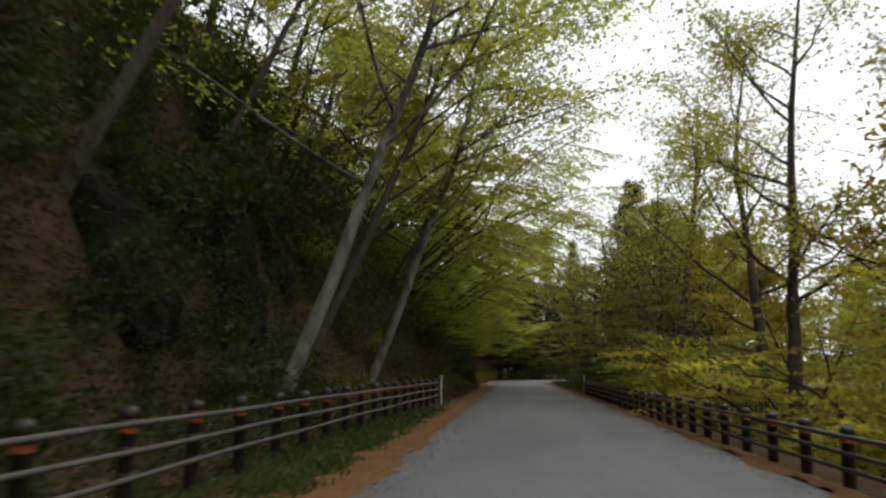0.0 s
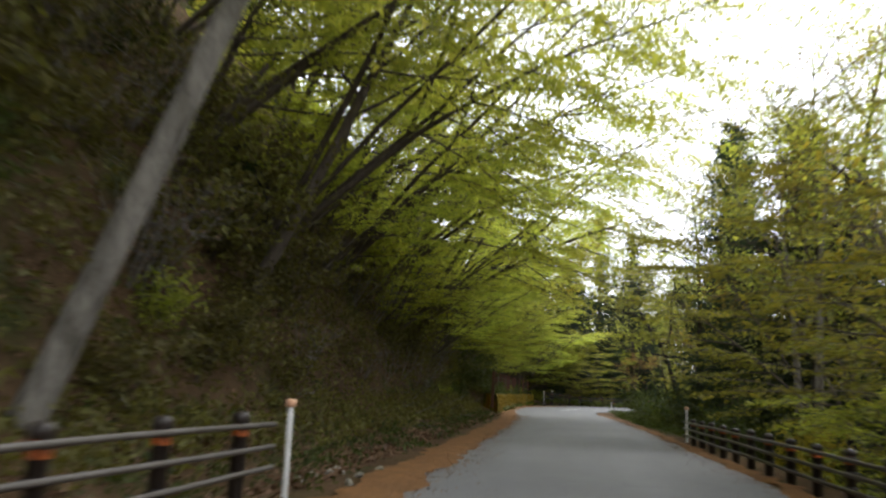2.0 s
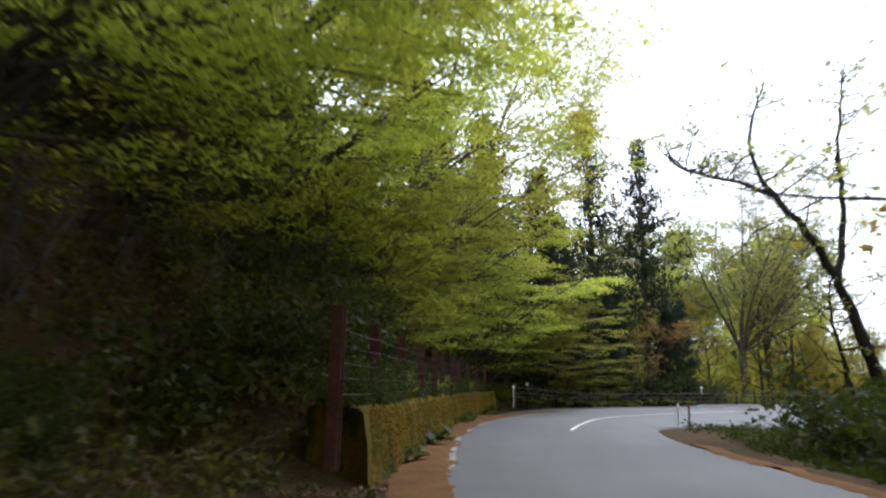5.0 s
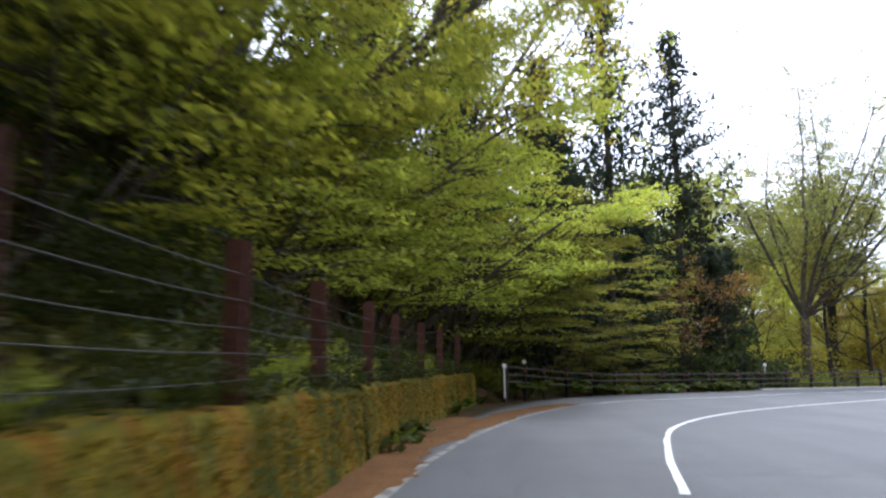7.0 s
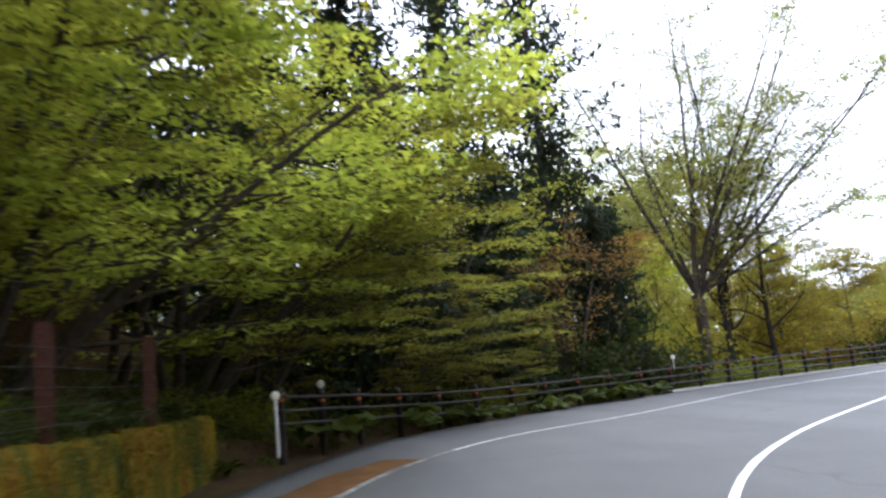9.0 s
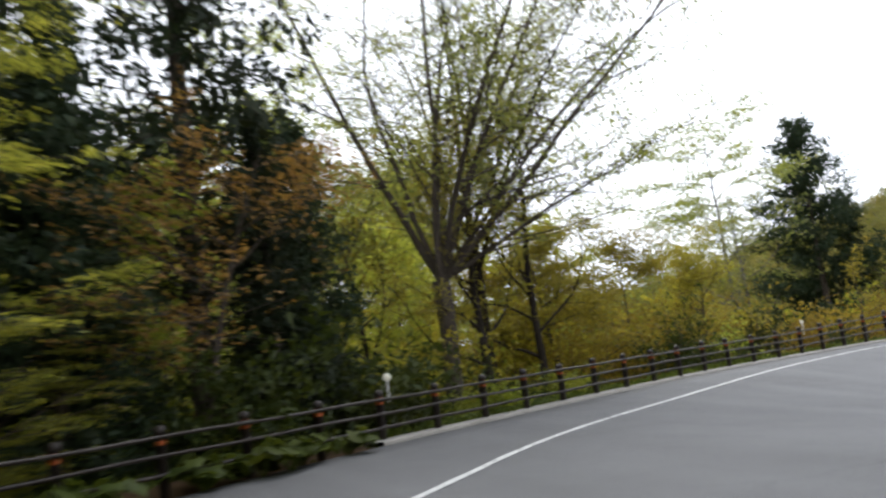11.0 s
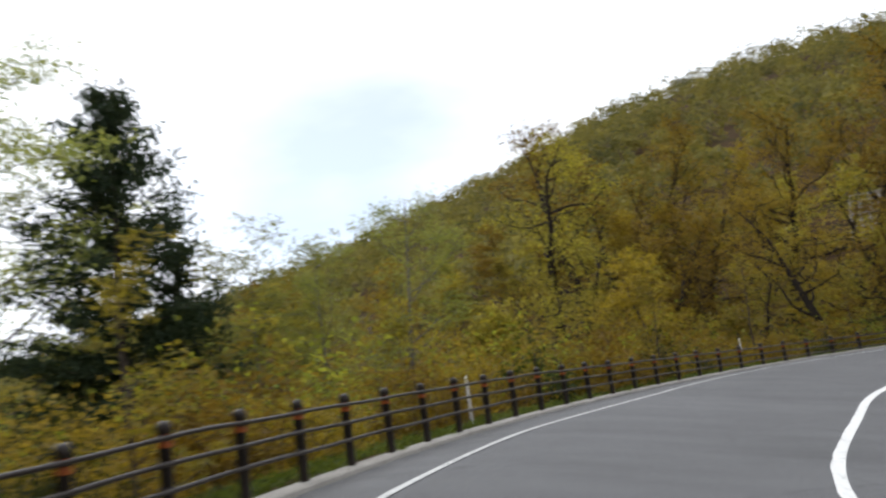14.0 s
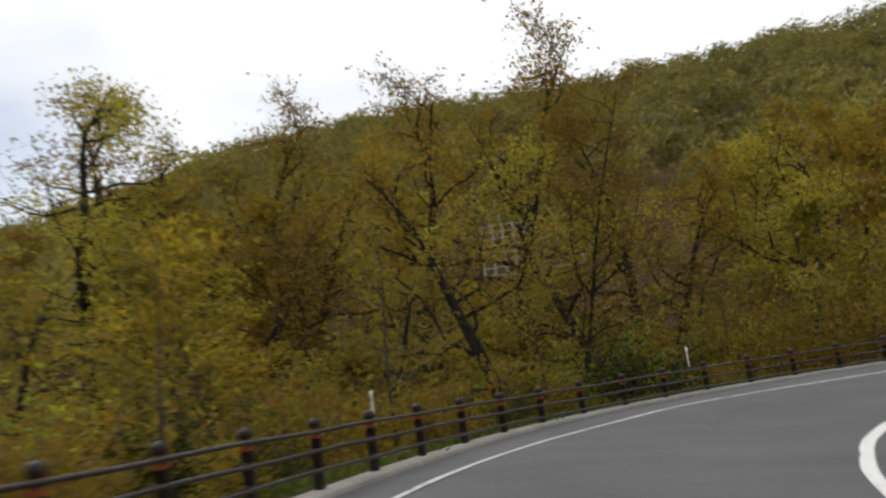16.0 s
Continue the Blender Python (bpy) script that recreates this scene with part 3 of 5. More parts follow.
def guard_fence(line, spacing, rail_mat, label, side=-1, level=((0.0, 0.0, 1.0),)):
    """A pipe fence of round posts and three rails; side: on which side of the posts the rails run; level: (distance, height of the foot, stretch of the height) along it."""
    fence = tagged(new("guard_fence"), label, "fence", "guard fences by the road")
    s = np.r_[0, np.cumsum(np.linalg.norm(np.diff(line, axis=0), axis=1))]
    count = int(s[-1] / spacing)
    at, foot, tall = zip(*level)
    lean = random.Random(int(abs(line[0][1]) * 10))
    tan = tangents(line)
    for q in range(count + 1):
        d = q * spacing
        x, y = (np.interp(d, s, line[:, k]) for k in range(2))
        tx, ty = (np.interp(d, s, tan[:, k]) for k in range(2))
        yaw = math.degrees(math.atan2(ty, tx))
        if side > 0:
            yaw += 180
        p = part("post", ME_POST, fence, m=pose(x, y, np.interp(d, at, foot) + lean.uniform(-0.015, 0.015), lean.uniform(-1.2, 1.2), lean.uniform(-1.2, 1.2), yaw) @ Matrix.Diagonal((1, 1, np.interp(d, at, tall), 1)))
        part("reflector", ME_BAND, p, "faded orange reflector band", m=pose(0, 0, 0, 0, 0, -40 if side < 0 else 40))
        for h in RAIL_Z:
            part("clamp", ME_CLAMP, p, m=pose(0, 0, h))
    for h in RAIL_Z:
        path = offset(line, side * (POST_R + RAIL_R * 0.4))
        wav = 0.008 * np.sin(np.arange(len(path)) * 0.9 + h * 20)
        part("rail", raw_mesh("rail", *tube(np.c_[path, np.interp(s, at, foot) + h * np.interp(s, at, tall) + wav], np.full(len(path), RAIL_R), 8), rail_mat, True), fence)
    return fence


guard_fence(spline([(1.3, 8), (1.3, 36), (1.45, 48), (1.8, 58.2)], 1.0), 1.5, M_RAIL_OLD, "weathered brown pipe guard fence below the wooded slope")
guard_fence(spline([(8.55, 8), (8.55, 40), (8.65, 74)], 1.0), 1.35, M_RAIL, "dark brown pipe guard fence above the valley", side=1, level=((0, -0.03, 0.8),))
guard_fence(FENCE_CURVE, 1.58, M_RAIL, "dark brown pipe guard fence round the outside of the hairpin",
            level=((0, 0.34, 1.1), (3, 0.2, 1.1), (6, 0.02, 1.1), (9, -0.05, 1.1), (15, -0.07, 1.1), (37, -0.02, 1.1), (45, 0.1, 1.24), (58, 0.1, 1.24), (63, 0.04, 1.2), (68, 0.0, 1.15), (75, -0.1, 1.1), (81, -0.2, 1.1), (120, -0.25, 1.1)))


def delineator(x, y, tall, label, z=0.0, rx=0.0, ry=0.0, yaw=0.0, disc=True, cap=None):
    d = tagged(new("delineator"), label, "road delineator", "delineators along the road")
    d.matrix_basis = pose(x, y, z, rx, ry, yaw)
    part("pole", raw_mesh("pole", *lathe([(0.034, -0.2), (0.034, tall - 0.02), (0.024, tall), (0.002, tall + 0.004)], 10), M_WHITE, True), d)
    if disc:
        v, f = lathe([(0.002, -0.02), (0.07, -0.02), (0.085, -0.008), (0.085, 0.008), (0.07, 0.02), (0.002, 0.02)], 14)
        part("disc", raw_mesh("disc", v, f, M_DISC, True), d, "round pale reflector disc", m=pose(0, 0, tall + 0.05, 90, 0, 20))
    if cap:
        part("cap", raw_mesh("cap", *lathe([(0.036, tall - 0.02), (0.062, tall - 0.015), (0.062, tall + 0.05), (0.05, tall + 0.065), (0.002, tall + 0.068)], 12), cap, True), d, "pale orange reflector head")
    return d


def disc_marker(x, y, z, yaw):
    """A round reflector on a short stem, fixed to the fence."""
    d = tagged(new("disc_marker"), "round pale reflector on a short stem on the guard fence", "reflector", "reflectors on the guard fence")
    d.matrix_basis = pose(x, y, z, 0, 0, yaw)
    part("stem", raw_mesh("stem", *lathe([(0.018, -0.4), (0.018, 0.0), (0.002, 0.004)], 8), M_WHITE, True), d)
    v, f = lathe([(0.002, -0.02), (0.065, -0.02), (0.08, -0.008), (0.08, 0.008), (0.065, 0.02), (0.002, 0.02)], 14)
    part("disc", raw_mesh("disc", v, f, M_DISC, True), d, m=pose(0, 0, 0.07, 90, 0, 0))


delineator(1.98, 58.4, 0.98, "white plastic delineator post with a pale orange head", disc=False, cap=M_CAP)
delineator(8.7, 74.4, 0.95, "white delineator post with an orange cap", disc=False, cap=M_CAP)
delineator(3.55, 127.6, 0.85, "white delineator post where the guard fence begins", z=0.33)
delineator(53.7, 149.25, 1.12, "leaning white delineator post with a round disc", ry=-3)
delineator(8.86, 111.1, 0.72, "short white marker post on the grass island", disc=False)
for x, y in ((16.2, 139.75), (35.5, 147.35), (69.3, 142.85), (77.1, 134.2), (78.6, 126.2)):
    disc_marker(x, y, 1.12, 0)
disc_marker(4.3, 129.6, 1.3, 0)

# a dark reflector post on the island
dp = tagged(new("marker_post"), "thin dark marker post with an orange reflector", "marker post")
dp.matrix_basis = pose(8.95, 109.9, 0)
part("pole", raw_mesh("pole", *lathe([(0.03, -0.2), (0.03, 0.62), (0.002, 0.63)], 8), M_POST, True), dp)
part("reflector", raw_mesh("reflector", *lathe([(0.002, 0.63), (0.05, 0.635), (0.05, 0.7), (0.002, 0.705)], 10), M_ORANGE, True), dp, "small orange reflector head")

# ---- mossy retaining wall ----
WALL_LINE = spline([(1.3, 94.7), (1.3, 104), (1.3, 112), (1.4, 116), (1.65, 120), (2.0, 124), (2.3, 127)], 0.25)
wall = tagged(new("retaining_wall"), "low concrete retaining wall covered in yellow moss", "wall", kind="structure")


def on_wall(y):
    return float(np.interp(y, WALL_LINE[:, 1], WALL_LINE[:, 0]))


WALL_PROFILE = [(0.34, -0.2), (0.32, 0.12), (0.28, 0.55), (0.24, 0.92), (0.19, 1.0), (-0.42, 1.03), (-0.52, 0.98), (-0.54, -0.2)]
for q in range(16):
    y0, ln = 94.7 + 2.02 * q, 2.0
    bm = bmesh.new()
    rr = random.Random(q + 50)
    sink = rr.uniform(-0.025, 0.025)
    ring = [[bm.verts.new((on_wall(yy) + px + rr.uniform(-0.02, 0.02), yy, pz + (sink if pz > 0 else 0) + rr.uniform(-0.022, 0.022))) for px, pz in WALL_PROFILE]
            for yy in np.linspace(y0 - 0.006, y0 + ln + 0.006, 11)]
    for r0, r1 in zip(ring, ring[1:]):
        for k in range(len(WALL_PROFILE) - 1):
            bm.faces.new((r0[k], r0[k + 1], r1[k + 1], r1[k]))
    bm.faces.new(ring[0])
    bm.faces.new(ring[-1][::-1])
    part("wall_segment", bm_mesh("wall_segment", bm, M_MOSS, True), wall)

# ---- rock outcrops in the slope ----
def rock_mesh(seed, w, d, h, name="rock_outcrop", mat=None, fine=4):
    bm = bmesh.new()
    bmesh.ops.create_icosphere(bm, subdivisions=fine, radius=1)
    off = Vector((seed * 7.3, seed * 3.1, 0))
    rr = random.Random(seed)
    cuts = [(Vector((rr.gauss(0, 1), rr.gauss(0, 1), rr.gauss(0, 1))).normalized(), rr.uniform(0.5, 0.85)) for q in range(16)]
    for v in bm.verts:
        k = 1 + 0.55 * noise.noise(v.co * 1.3 + off) + 0.3 * noise.noise(v.co * 3.1 + off) + 0.16 * noise.noise(v.co * 7.7 + off) + 0.07 * noise.noise(v.co * 16 + off)
        c = v.co * k
        for n, d in cuts:
            c = c - n * max(0.0, c.dot(n) - d)
        c += Vector((noise.noise(c * 5 + off), noise.noise(c * 5 + off + Vector((9, 0, 0))), noise.noise(c * 5 - off))) * 0.12
        v.co = Vector((c.x * w, c.y * d, c.z * h))
    return bm_mesh(name, bm, mat or M_ROCK)


# outcrops whose near-black colour carries the shade under the trees
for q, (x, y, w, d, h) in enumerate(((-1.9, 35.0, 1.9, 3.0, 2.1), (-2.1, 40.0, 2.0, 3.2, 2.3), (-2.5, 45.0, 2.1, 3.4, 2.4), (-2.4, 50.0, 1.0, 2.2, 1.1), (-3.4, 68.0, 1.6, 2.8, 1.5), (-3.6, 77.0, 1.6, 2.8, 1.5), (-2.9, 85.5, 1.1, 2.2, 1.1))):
    ob = tagged(new("rock_outcrop", rock_mesh(q + 1, w, d, h)), "mossy rock outcrop in the wooded slope, coloured dark for shade", "rock", "rocks in the slope")
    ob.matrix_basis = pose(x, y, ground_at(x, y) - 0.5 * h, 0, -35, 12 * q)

# pale stones at the foot of the first fence
st = random.Random(41)
ME_STONE = [rock_mesh(60 + q, 1.0, 0.8, 0.55, "stone", M_STONE, 2) for q in range(4)]
for q in range(26):
    x, y, w = st.uniform(1.55, 2.7), st.uniform(46, 63), st.uniform(0.05, 0.13)
    ob = tagged(new("stone", ME_STONE[q % 4]), "pale grey stone in the leaf litter by the fence", "stone", "stones by the fence")
    ob.matrix_basis = pose(x, y, ground_at(x, y) + 0.25 * w, st.uniform(-15, 15), st.uniform(-15, 15), st.uniform(0, 360)) @ Matrix.Scale(w, 4)

# ---- rockfall fence on the wall ----
rock = tagged(new("rockfall_fence"), "rusty steel rockfall fence with wire ropes behind the wall", "fence")


def beam_mesh(h):
    """An H-section steel post in one piece."""
    w, e, s = 0.075, 0.062, 0.006
    out = [(-w, -w), (w, -w), (w, -e), (s, -e), (s, e), (w, e), (w, w), (-w, w), (-w, e), (-s, e), (-s, -e), (-w, -e)]
    bm = bmesh.new()
    low = [bm.verts.new((x, y, 0)) for x, y in out]
    top = [bm.verts.new((x, y, h)) for x, y in out]
    for k in range(12):
        bm.faces.new((low[k], low[(k + 1) % 12], top[(k + 1) % 12], top[k]))
    bm.faces.new(top)
    return bm_mesh("beam_post", bm, M_RUST)


ME_BEAM = beam_mesh(1.95)
beam_y = [93.7 + 3.08 * q for q in range(11)]
rr = random.Random(8)
for y in beam_y:
    part("beam_post", ME_BEAM, rock, "rusty steel beam", m=pose(on_wall(y) + 0.05, y, 0.3, rr.uniform(-1, 1), rr.uniform(-1.5, 1.5), rr.uniform(-6, 6)))
for h in (1.18, 1.38, 1.57, 1.78, 1.98):
    ys = np.linspace(beam_y[0], beam_y[-1], 121)
    sag = (0.012 + 0.008 * (h > 1.5)) * np.abs(np.sin((ys - beam_y[0]) / 3.08 * np.pi))
    part("wire_rope", raw_mesh("wire_rope", *tube(np.c_[[on_wall(v) + 0.13 for v in ys], ys, h - sag], np.full(121, 0.0042), 5), M_WIRE, True), rock)


# ---- trees ----
def sway(p, d, ln, n, wob, up, r):
    """A wandering branch line."""
    pts, d = [np.array(p, float)], np.array(d, float)
    for _ in range(n):
        d = d + r.normal(0, wob, 3) + (0, 0, up)
        d /= np.linalg.norm(d)
        pts.append(pts[-1] + d * ln / n)
    return np.array(pts)


def spread_on(line, m, lo, hi, puff, r, flatness=0.4):
    """m places strewn along a line."""
    n = len(line) - 1
    t = np.clip(r.uniform(lo, hi, m) * n, 0, n - 0.001)
    i = t.astype(int)
    return line[i] + (line[i + 1] - line[i]) * (t - i)[:, None] + r.normal(0, puff, (m, 3)) * (1, 1, flatness)


def grow_tree(seed, height, radius, lean=(0, 0), fork=0.3, limbs=12, spread=0.9, limb_len=0.5, twigs=7, twig_len=0.35, up=0.04, wob=0.07,
              per_twig=14, puff=0.22, leaf=(0.2, 0.12), flat=1.2, fine=True, rise0=0.25, layered=False):
    """Trunk and crown arrays of a broadleaf tree."""
    r = np.random.default_rng(seed)
    tubes, spots = [], []
    d0 = np.array([lean[0], lean[1], 1.0])
    trunk = sway((0, 0, -0.5), d0 / np.linalg.norm(d0), height + 0.5, 14, wob * 0.55, up * 0.5, r)
    tubes.append(tube(trunk, radius * np.r_[1.35, np.linspace(1, 0.1, 14)], 8, 0.06, r))
    for q in range(limbs):
        u = fork + (0.97 - fork) * (q + r.uniform(0, 1)) / limbs
        k = u * 14
        base = trunk[int(k)] + (trunk[min(int(k) + 1, 14)] - trunk[int(k)]) * (k % 1)
        a = r.uniform(0, 6.28) if r.uniform() > 0.35 else math.atan2(lean[1], lean[0] + 1e-6) + r.normal(0, 0.7)
        rise = rise0 + 0.75 * u + r.normal(0, 0.15)
        d = np.array([spread * math.cos(a), spread * math.sin(a), rise])
        ln = height * limb_len * (1.15 - 0.75 * u) * r.uniform(0.7, 1.25)
        limb = sway(base, d / np.linalg.norm(d), ln, 8, wob * 1.5, up, r)
        lr = radius * (0.42 - 0.28 * u)
        tubes.append(tube(limb, np.linspace(lr, lr * 0.15, 9), 5 if fine else 4))
        for w in range(twigs):
            v = 0.2 + 0.8 * (w + r.uniform(0, 1)) / twigs
            kk = min(v * 8, 7.99)
            bp = limb[int(kk)] + (limb[int(kk) + 1] - limb[int(kk)]) * (kk % 1)
            dd = (limb[int(kk) + 1] - limb[int(kk)]) / (ln / 8) * 0.6 + r.normal(0, 0.75, 3) * (1, 1, 0.45)
            if layered:
                dd[2] *= 0.25
            tl = ln * twig_len * r.uniform(0.6, 1.3) * (1.15 - 0.5 * v)
            tw = sway(bp, dd / np.linalg.norm(dd), tl, 4, wob * 1.8, up * 0.5, r)
            if fine:
                tubes.append(tube(tw[::2], np.linspace(lr * 0.28, 0.006, 3), 3))
            spots.append(spread_on(tw, max(2, int(per_twig * r.uniform(0.5, 1.4))), 0.1, 1.08, puff, r, 0.14 if layered else 0.4))
    return join(tubes), leaves(np.concatenate(spots), leaf[0], leaf[1], r, flat)


def grow_maple(seed, stems=6, reach=9.0, radius=0.13, fan=1.1, rise=1.0, bend=-0.02, first=0.2, branches=9, sprays=5, per=52, leaf=(0.105, 0.075)):
    """Several stems fan out from one foot towards +x and carry flat, layered sprays of small leaves."""
    r = np.random.default_rng(seed)
    tubes, spots = [], []
    for q in range(stems):
        a = (2 * q / (stems - 1) - 1) * fan + r.normal(0, 0.12)
        o = r.uniform(0.5, 1.2)
        d = np.array([o * math.cos(a), o * math.sin(a), rise * r.uniform(0.75, 1.25)])
        line = sway((0.12 * math.cos(a), 0.15 * math.sin(a), -0.7), d / np.linalg.norm(d), reach * r.uniform(0.72, 1.1), 12, 0.055, bend, r)
        lr = radius * r.uniform(0.55, 1.0)
        tubes.append(tube(line, np.linspace(lr, 0.012, 13), 6, 0.05, r))
        for b in range(branches):
            v = first + (0.98 - first) * (b + r.uniform(0, 1)) / branches
            k = min(v * 12, 11.99)
            step = line[int(k) + 1] - line[int(k)]
            turn = math.atan2(step[1], step[0]) + (-1) ** b * r.uniform(0.35, 1.2)
            bough = sway(line[int(k)] + step * (k % 1), (math.cos(turn), math.sin(turn), r.uniform(-0.05, 0.35)), reach * 0.34 * (1.2 - 0.65 * v) * r.uniform(0.65, 1.25), 6, 0.07, -0.012, r)
            tubes.append(tube(bough, np.linspace(lr * 0.32 * (1.15 - v) + 0.008, 0.006, 7), 4))
            for c in range(sprays):
                w = min(6 * (0.2 + 0.8 * (c + r.uniform(0, 1)) / sprays), 5.99)
                leg = bough[int(w) + 1] - bough[int(w)]
                way = math.atan2(leg[1], leg[0]) + (-1) ** c * r.uniform(0.1, 1.0)
                m, ln = max(4, int(per * r.uniform(0.45, 1.45))), r.uniform(0.6, 1.35)
                along, side = r.uniform(0, 1, m) ** 0.8 * ln, r.normal(0, 0.24, m) * ln
                at = bough[int(w)] + leg * (w % 1)
                spots.append(np.c_[at[0] + along * math.cos(way) - side * math.sin(way), at[1] + along * math.sin(way) + side * math.cos(way),
                                   at[2] + 0.06 * along - 0.14 * along ** 2 - 0.2 * np.abs(side) + r.normal(0, 0.035, m)])
                if c % 2:
                    tip = at + np.array([math.cos(way), math.sin(way), -0.05]) * ln * 0.8
                    tubes.append(tube(np.array([at, (at + tip) / 2 + (0, 0, 0.03), tip]), np.array([0.009, 0.007, 0.004]), 3))
    return join(tubes), leaves(np.concatenate(spots), leaf[0], leaf[1], r, 2.6, 0.15, 1)


def grow_lines(seed, limbs, twigs=16, per=9, leaf=(0.12, 0.075)):
    """A tree from given limb lines, each with the radius at its foot, and thin twigs with few leaves."""
    r = np.random.default_rng(seed)
    tubes, spots = [], []
    for pts, radius in limbs:
        line = spline(pts, 0.35)
        line = line + r.normal(0, 0.025, line.shape)
        n = len(line)
        tubes.append(tube(line, np.linspace(radius, 0.02, n), 8, 0.06, r))
        for q in range(twigs):
            k = int((0.4 + 0.59 * (q + r.uniform(0, 1)) / twigs) * (n - 1))
            ln = r.uniform(0.8, 2.4)
            tw = sway(line[k], r.normal(0, 1, 3) * (1, 1, 0.5) + (0, 0, 0.45), ln, 7, 0.2, 0.03, r)
            tubes.append(tube(tw, np.linspace(0.026, 0.006, 8), 4))
            for w in (2, 4, 5, 6):
                sub = sway(tw[w], r.normal(0, 1, 3) * (1, 1, 0.6) + (0, 0, 0.25), ln * 0.4, 4, 0.2, 0.0, r)
                tubes.append(tube(sub, np.linspace(0.011, 0.004, 5), 3))
                spots.append(spread_on(sub, per, 0.2, 1.1, 0.1, r, 0.5))
    return join(tubes), leaves(np.concatenate(spots), leaf[0], leaf[1], r, 1.0, 0.15, 1)


def grow_broadleaf(seed, blades=11):
    """A low plant of wide round leaves on short stalks."""
    r = np.random.default_rng(seed)
    tubes, vs, fs, n = [], [], [], 0
    for q in range(blades):
        a, ln, h, rad = r.uniform(0, 6.28), r.uniform(0.08, 0.34), r.uniform(0.14, 0.36), r.uniform(0.08, 0.17)
        top = np.array([ln * math.cos(a), ln * math.sin(a), h])
        tubes.append(tube(np.array([(0, 0, -0.05), top * (0.4, 0.4, 0.75), top]), np.array([0.008, 0.007, 0.005]), 4))
        tilt = r.normal(0, 0.3, 2)
        ang = np.linspace(0, 6.28, 10, endpoint=False)
        rim = np.c_[rad * np.cos(ang), rad * np.sin(ang)] * (1 + 0.08 * np.cos(5 * ang))[:, None]
        vs += [top, np.c_[top[:2] + rim, top[2] + rim @ tilt - 0.035 + 0.02 * np.cos(3 * ang)]]
        fs += [[n, n + 1 + k, n + 1 + (k + 1) % 10] for k in range(10)]
        n += 11
    return join(tubes), (np.vstack(vs), np.array(fs))


def grow_vase(seed, bole, limbs, reach, radius, twigs=12, per=40, leaf=(0.16, 0.1), open_=0.55, outer=()):
    """A tree whose short bole splits into long rising limbs."""
    r = np.random.default_rng(seed)
    trunk = sway((0, 0, -0.8), (0.03, 0, 1), bole + 0.8, 6, 0.03, 0, r)
    tubes, spots = [tube(trunk, radius * np.array([1.35, 1.1, 1, 0.95, 0.92, 0.95, 0.9]), 10, 0.05, r)], []
    for q in range(limbs + len(outer)):
        a = 6.28 * (q + r.uniform(-0.3, 0.3)) / limbs
        o = open_ * (0.25 if q % 3 == 0 else r.uniform(0.5, 1.1))
        limb = sway(trunk[-1 - (q % 2)] + r.normal(0, 0.04, 3), np.array([o * math.cos(a), o * math.sin(a), 1.0]), reach * r.uniform(0.75, 1.05), 12, 0.07, 0.035, r)
        if q >= limbs:
            *way, far = outer[q - limbs]
            way = np.array(way)
            a = math.atan2(way[1], way[0])
            limb = sway(trunk[-1], way / np.linalg.norm(way), reach * far, 12, 0.05, 0.0, r)
        lr = radius * r.uniform(0.3, 0.46)
        tubes.append(tube(limb, np.linspace(lr, 0.015, 13), 6))
        for w in range(twigs):
            v = 0.15 + 0.85 * (w + r.uniform(0, 1)) / twigs
            kk = min(v * 12, 11.99)
            bp = limb[int(kk)] + (limb[int(kk) + 1] - limb[int(kk)]) * (kk % 1)
            aa = a + r.normal(0, 1.1)
            sub = sway(bp, np.array([0.8 * math.cos(aa), 0.8 * math.sin(aa), r.uniform(0.05, 0.9)]), reach * 0.34 * r.uniform(0.6, 1.35) * (1.2 - 0.6 * v), 6, 0.07, 0.0, r)
            tubes.append(tube(sub, np.linspace(lr * 0.32 * (1.2 - v), 0.007, 7), 4))
            for x in range(7):
                tp = sub[r.integers(1, 6)]
                tw = sway(tp, r.normal(0, 1, 3) * (1, 1, 0.5) + (0, 0, 0.4), reach * 0.08 * r.uniform(0.7, 1.5), 3, 0.1, 0, r)
                tubes.append(tube(tw, np.linspace(0.012, 0.005, 4), 3))
                spots.append(spread_on(tw, max(2, int(per / 7 * r.uniform(0.4, 1.5))), 0.1, 1.1, 0.17, r, 0.7))
    return join(tubes), leaves(np.concatenate(spots), leaf[0], leaf[1], r, 0.8)


def grow_conifer(seed, height, radius, width, bare=0.15, tiers=46, dens=1.0, size=0.34, rough=1.0):
    r = np.random.default_rng(seed)
    trunk = sway((0, 0, -0.5), (0, 0, 1), height + 0.5, 10, 0.012, 0.0, r)
    tubes, spots = [tube(trunk, np.r_[radius * 1.3, np.linspace(radius, 0.03, 10)], 8, 0.05, r)], []
    for q in range(tiers):
        u = bare + (1 - bare) * (q + r.uniform(0, 1)) / tiers
        for w in range(4):
            a = r.uniform(0, 6.28)
            ln = width * (1 - u) ** 0.6 * (1 + rough * r.uniform(-0.45, 0.25)) + 0.25
            base = np.array([*(trunk[int(u * 9.99)][:2]), u * height])
            br = sway(base, (math.cos(a), math.sin(a), -0.1 + 0.5 * u), ln, 5, 0.08, 0.05, r)
            if w < 2:
                tubes.append(tube(br, np.linspace(0.035, 0.01, 6) * (1.3 - u), 3))
            spots.append(spread_on(br, int(dens * (8 + 15 * ln)), 0.15, 1.0, 0.2, r, 0.9))
    return tubes[0], leaves(np.concatenate(spots), size, size * 0.5, r, 0.4, 0.35), join(tubes[1:])


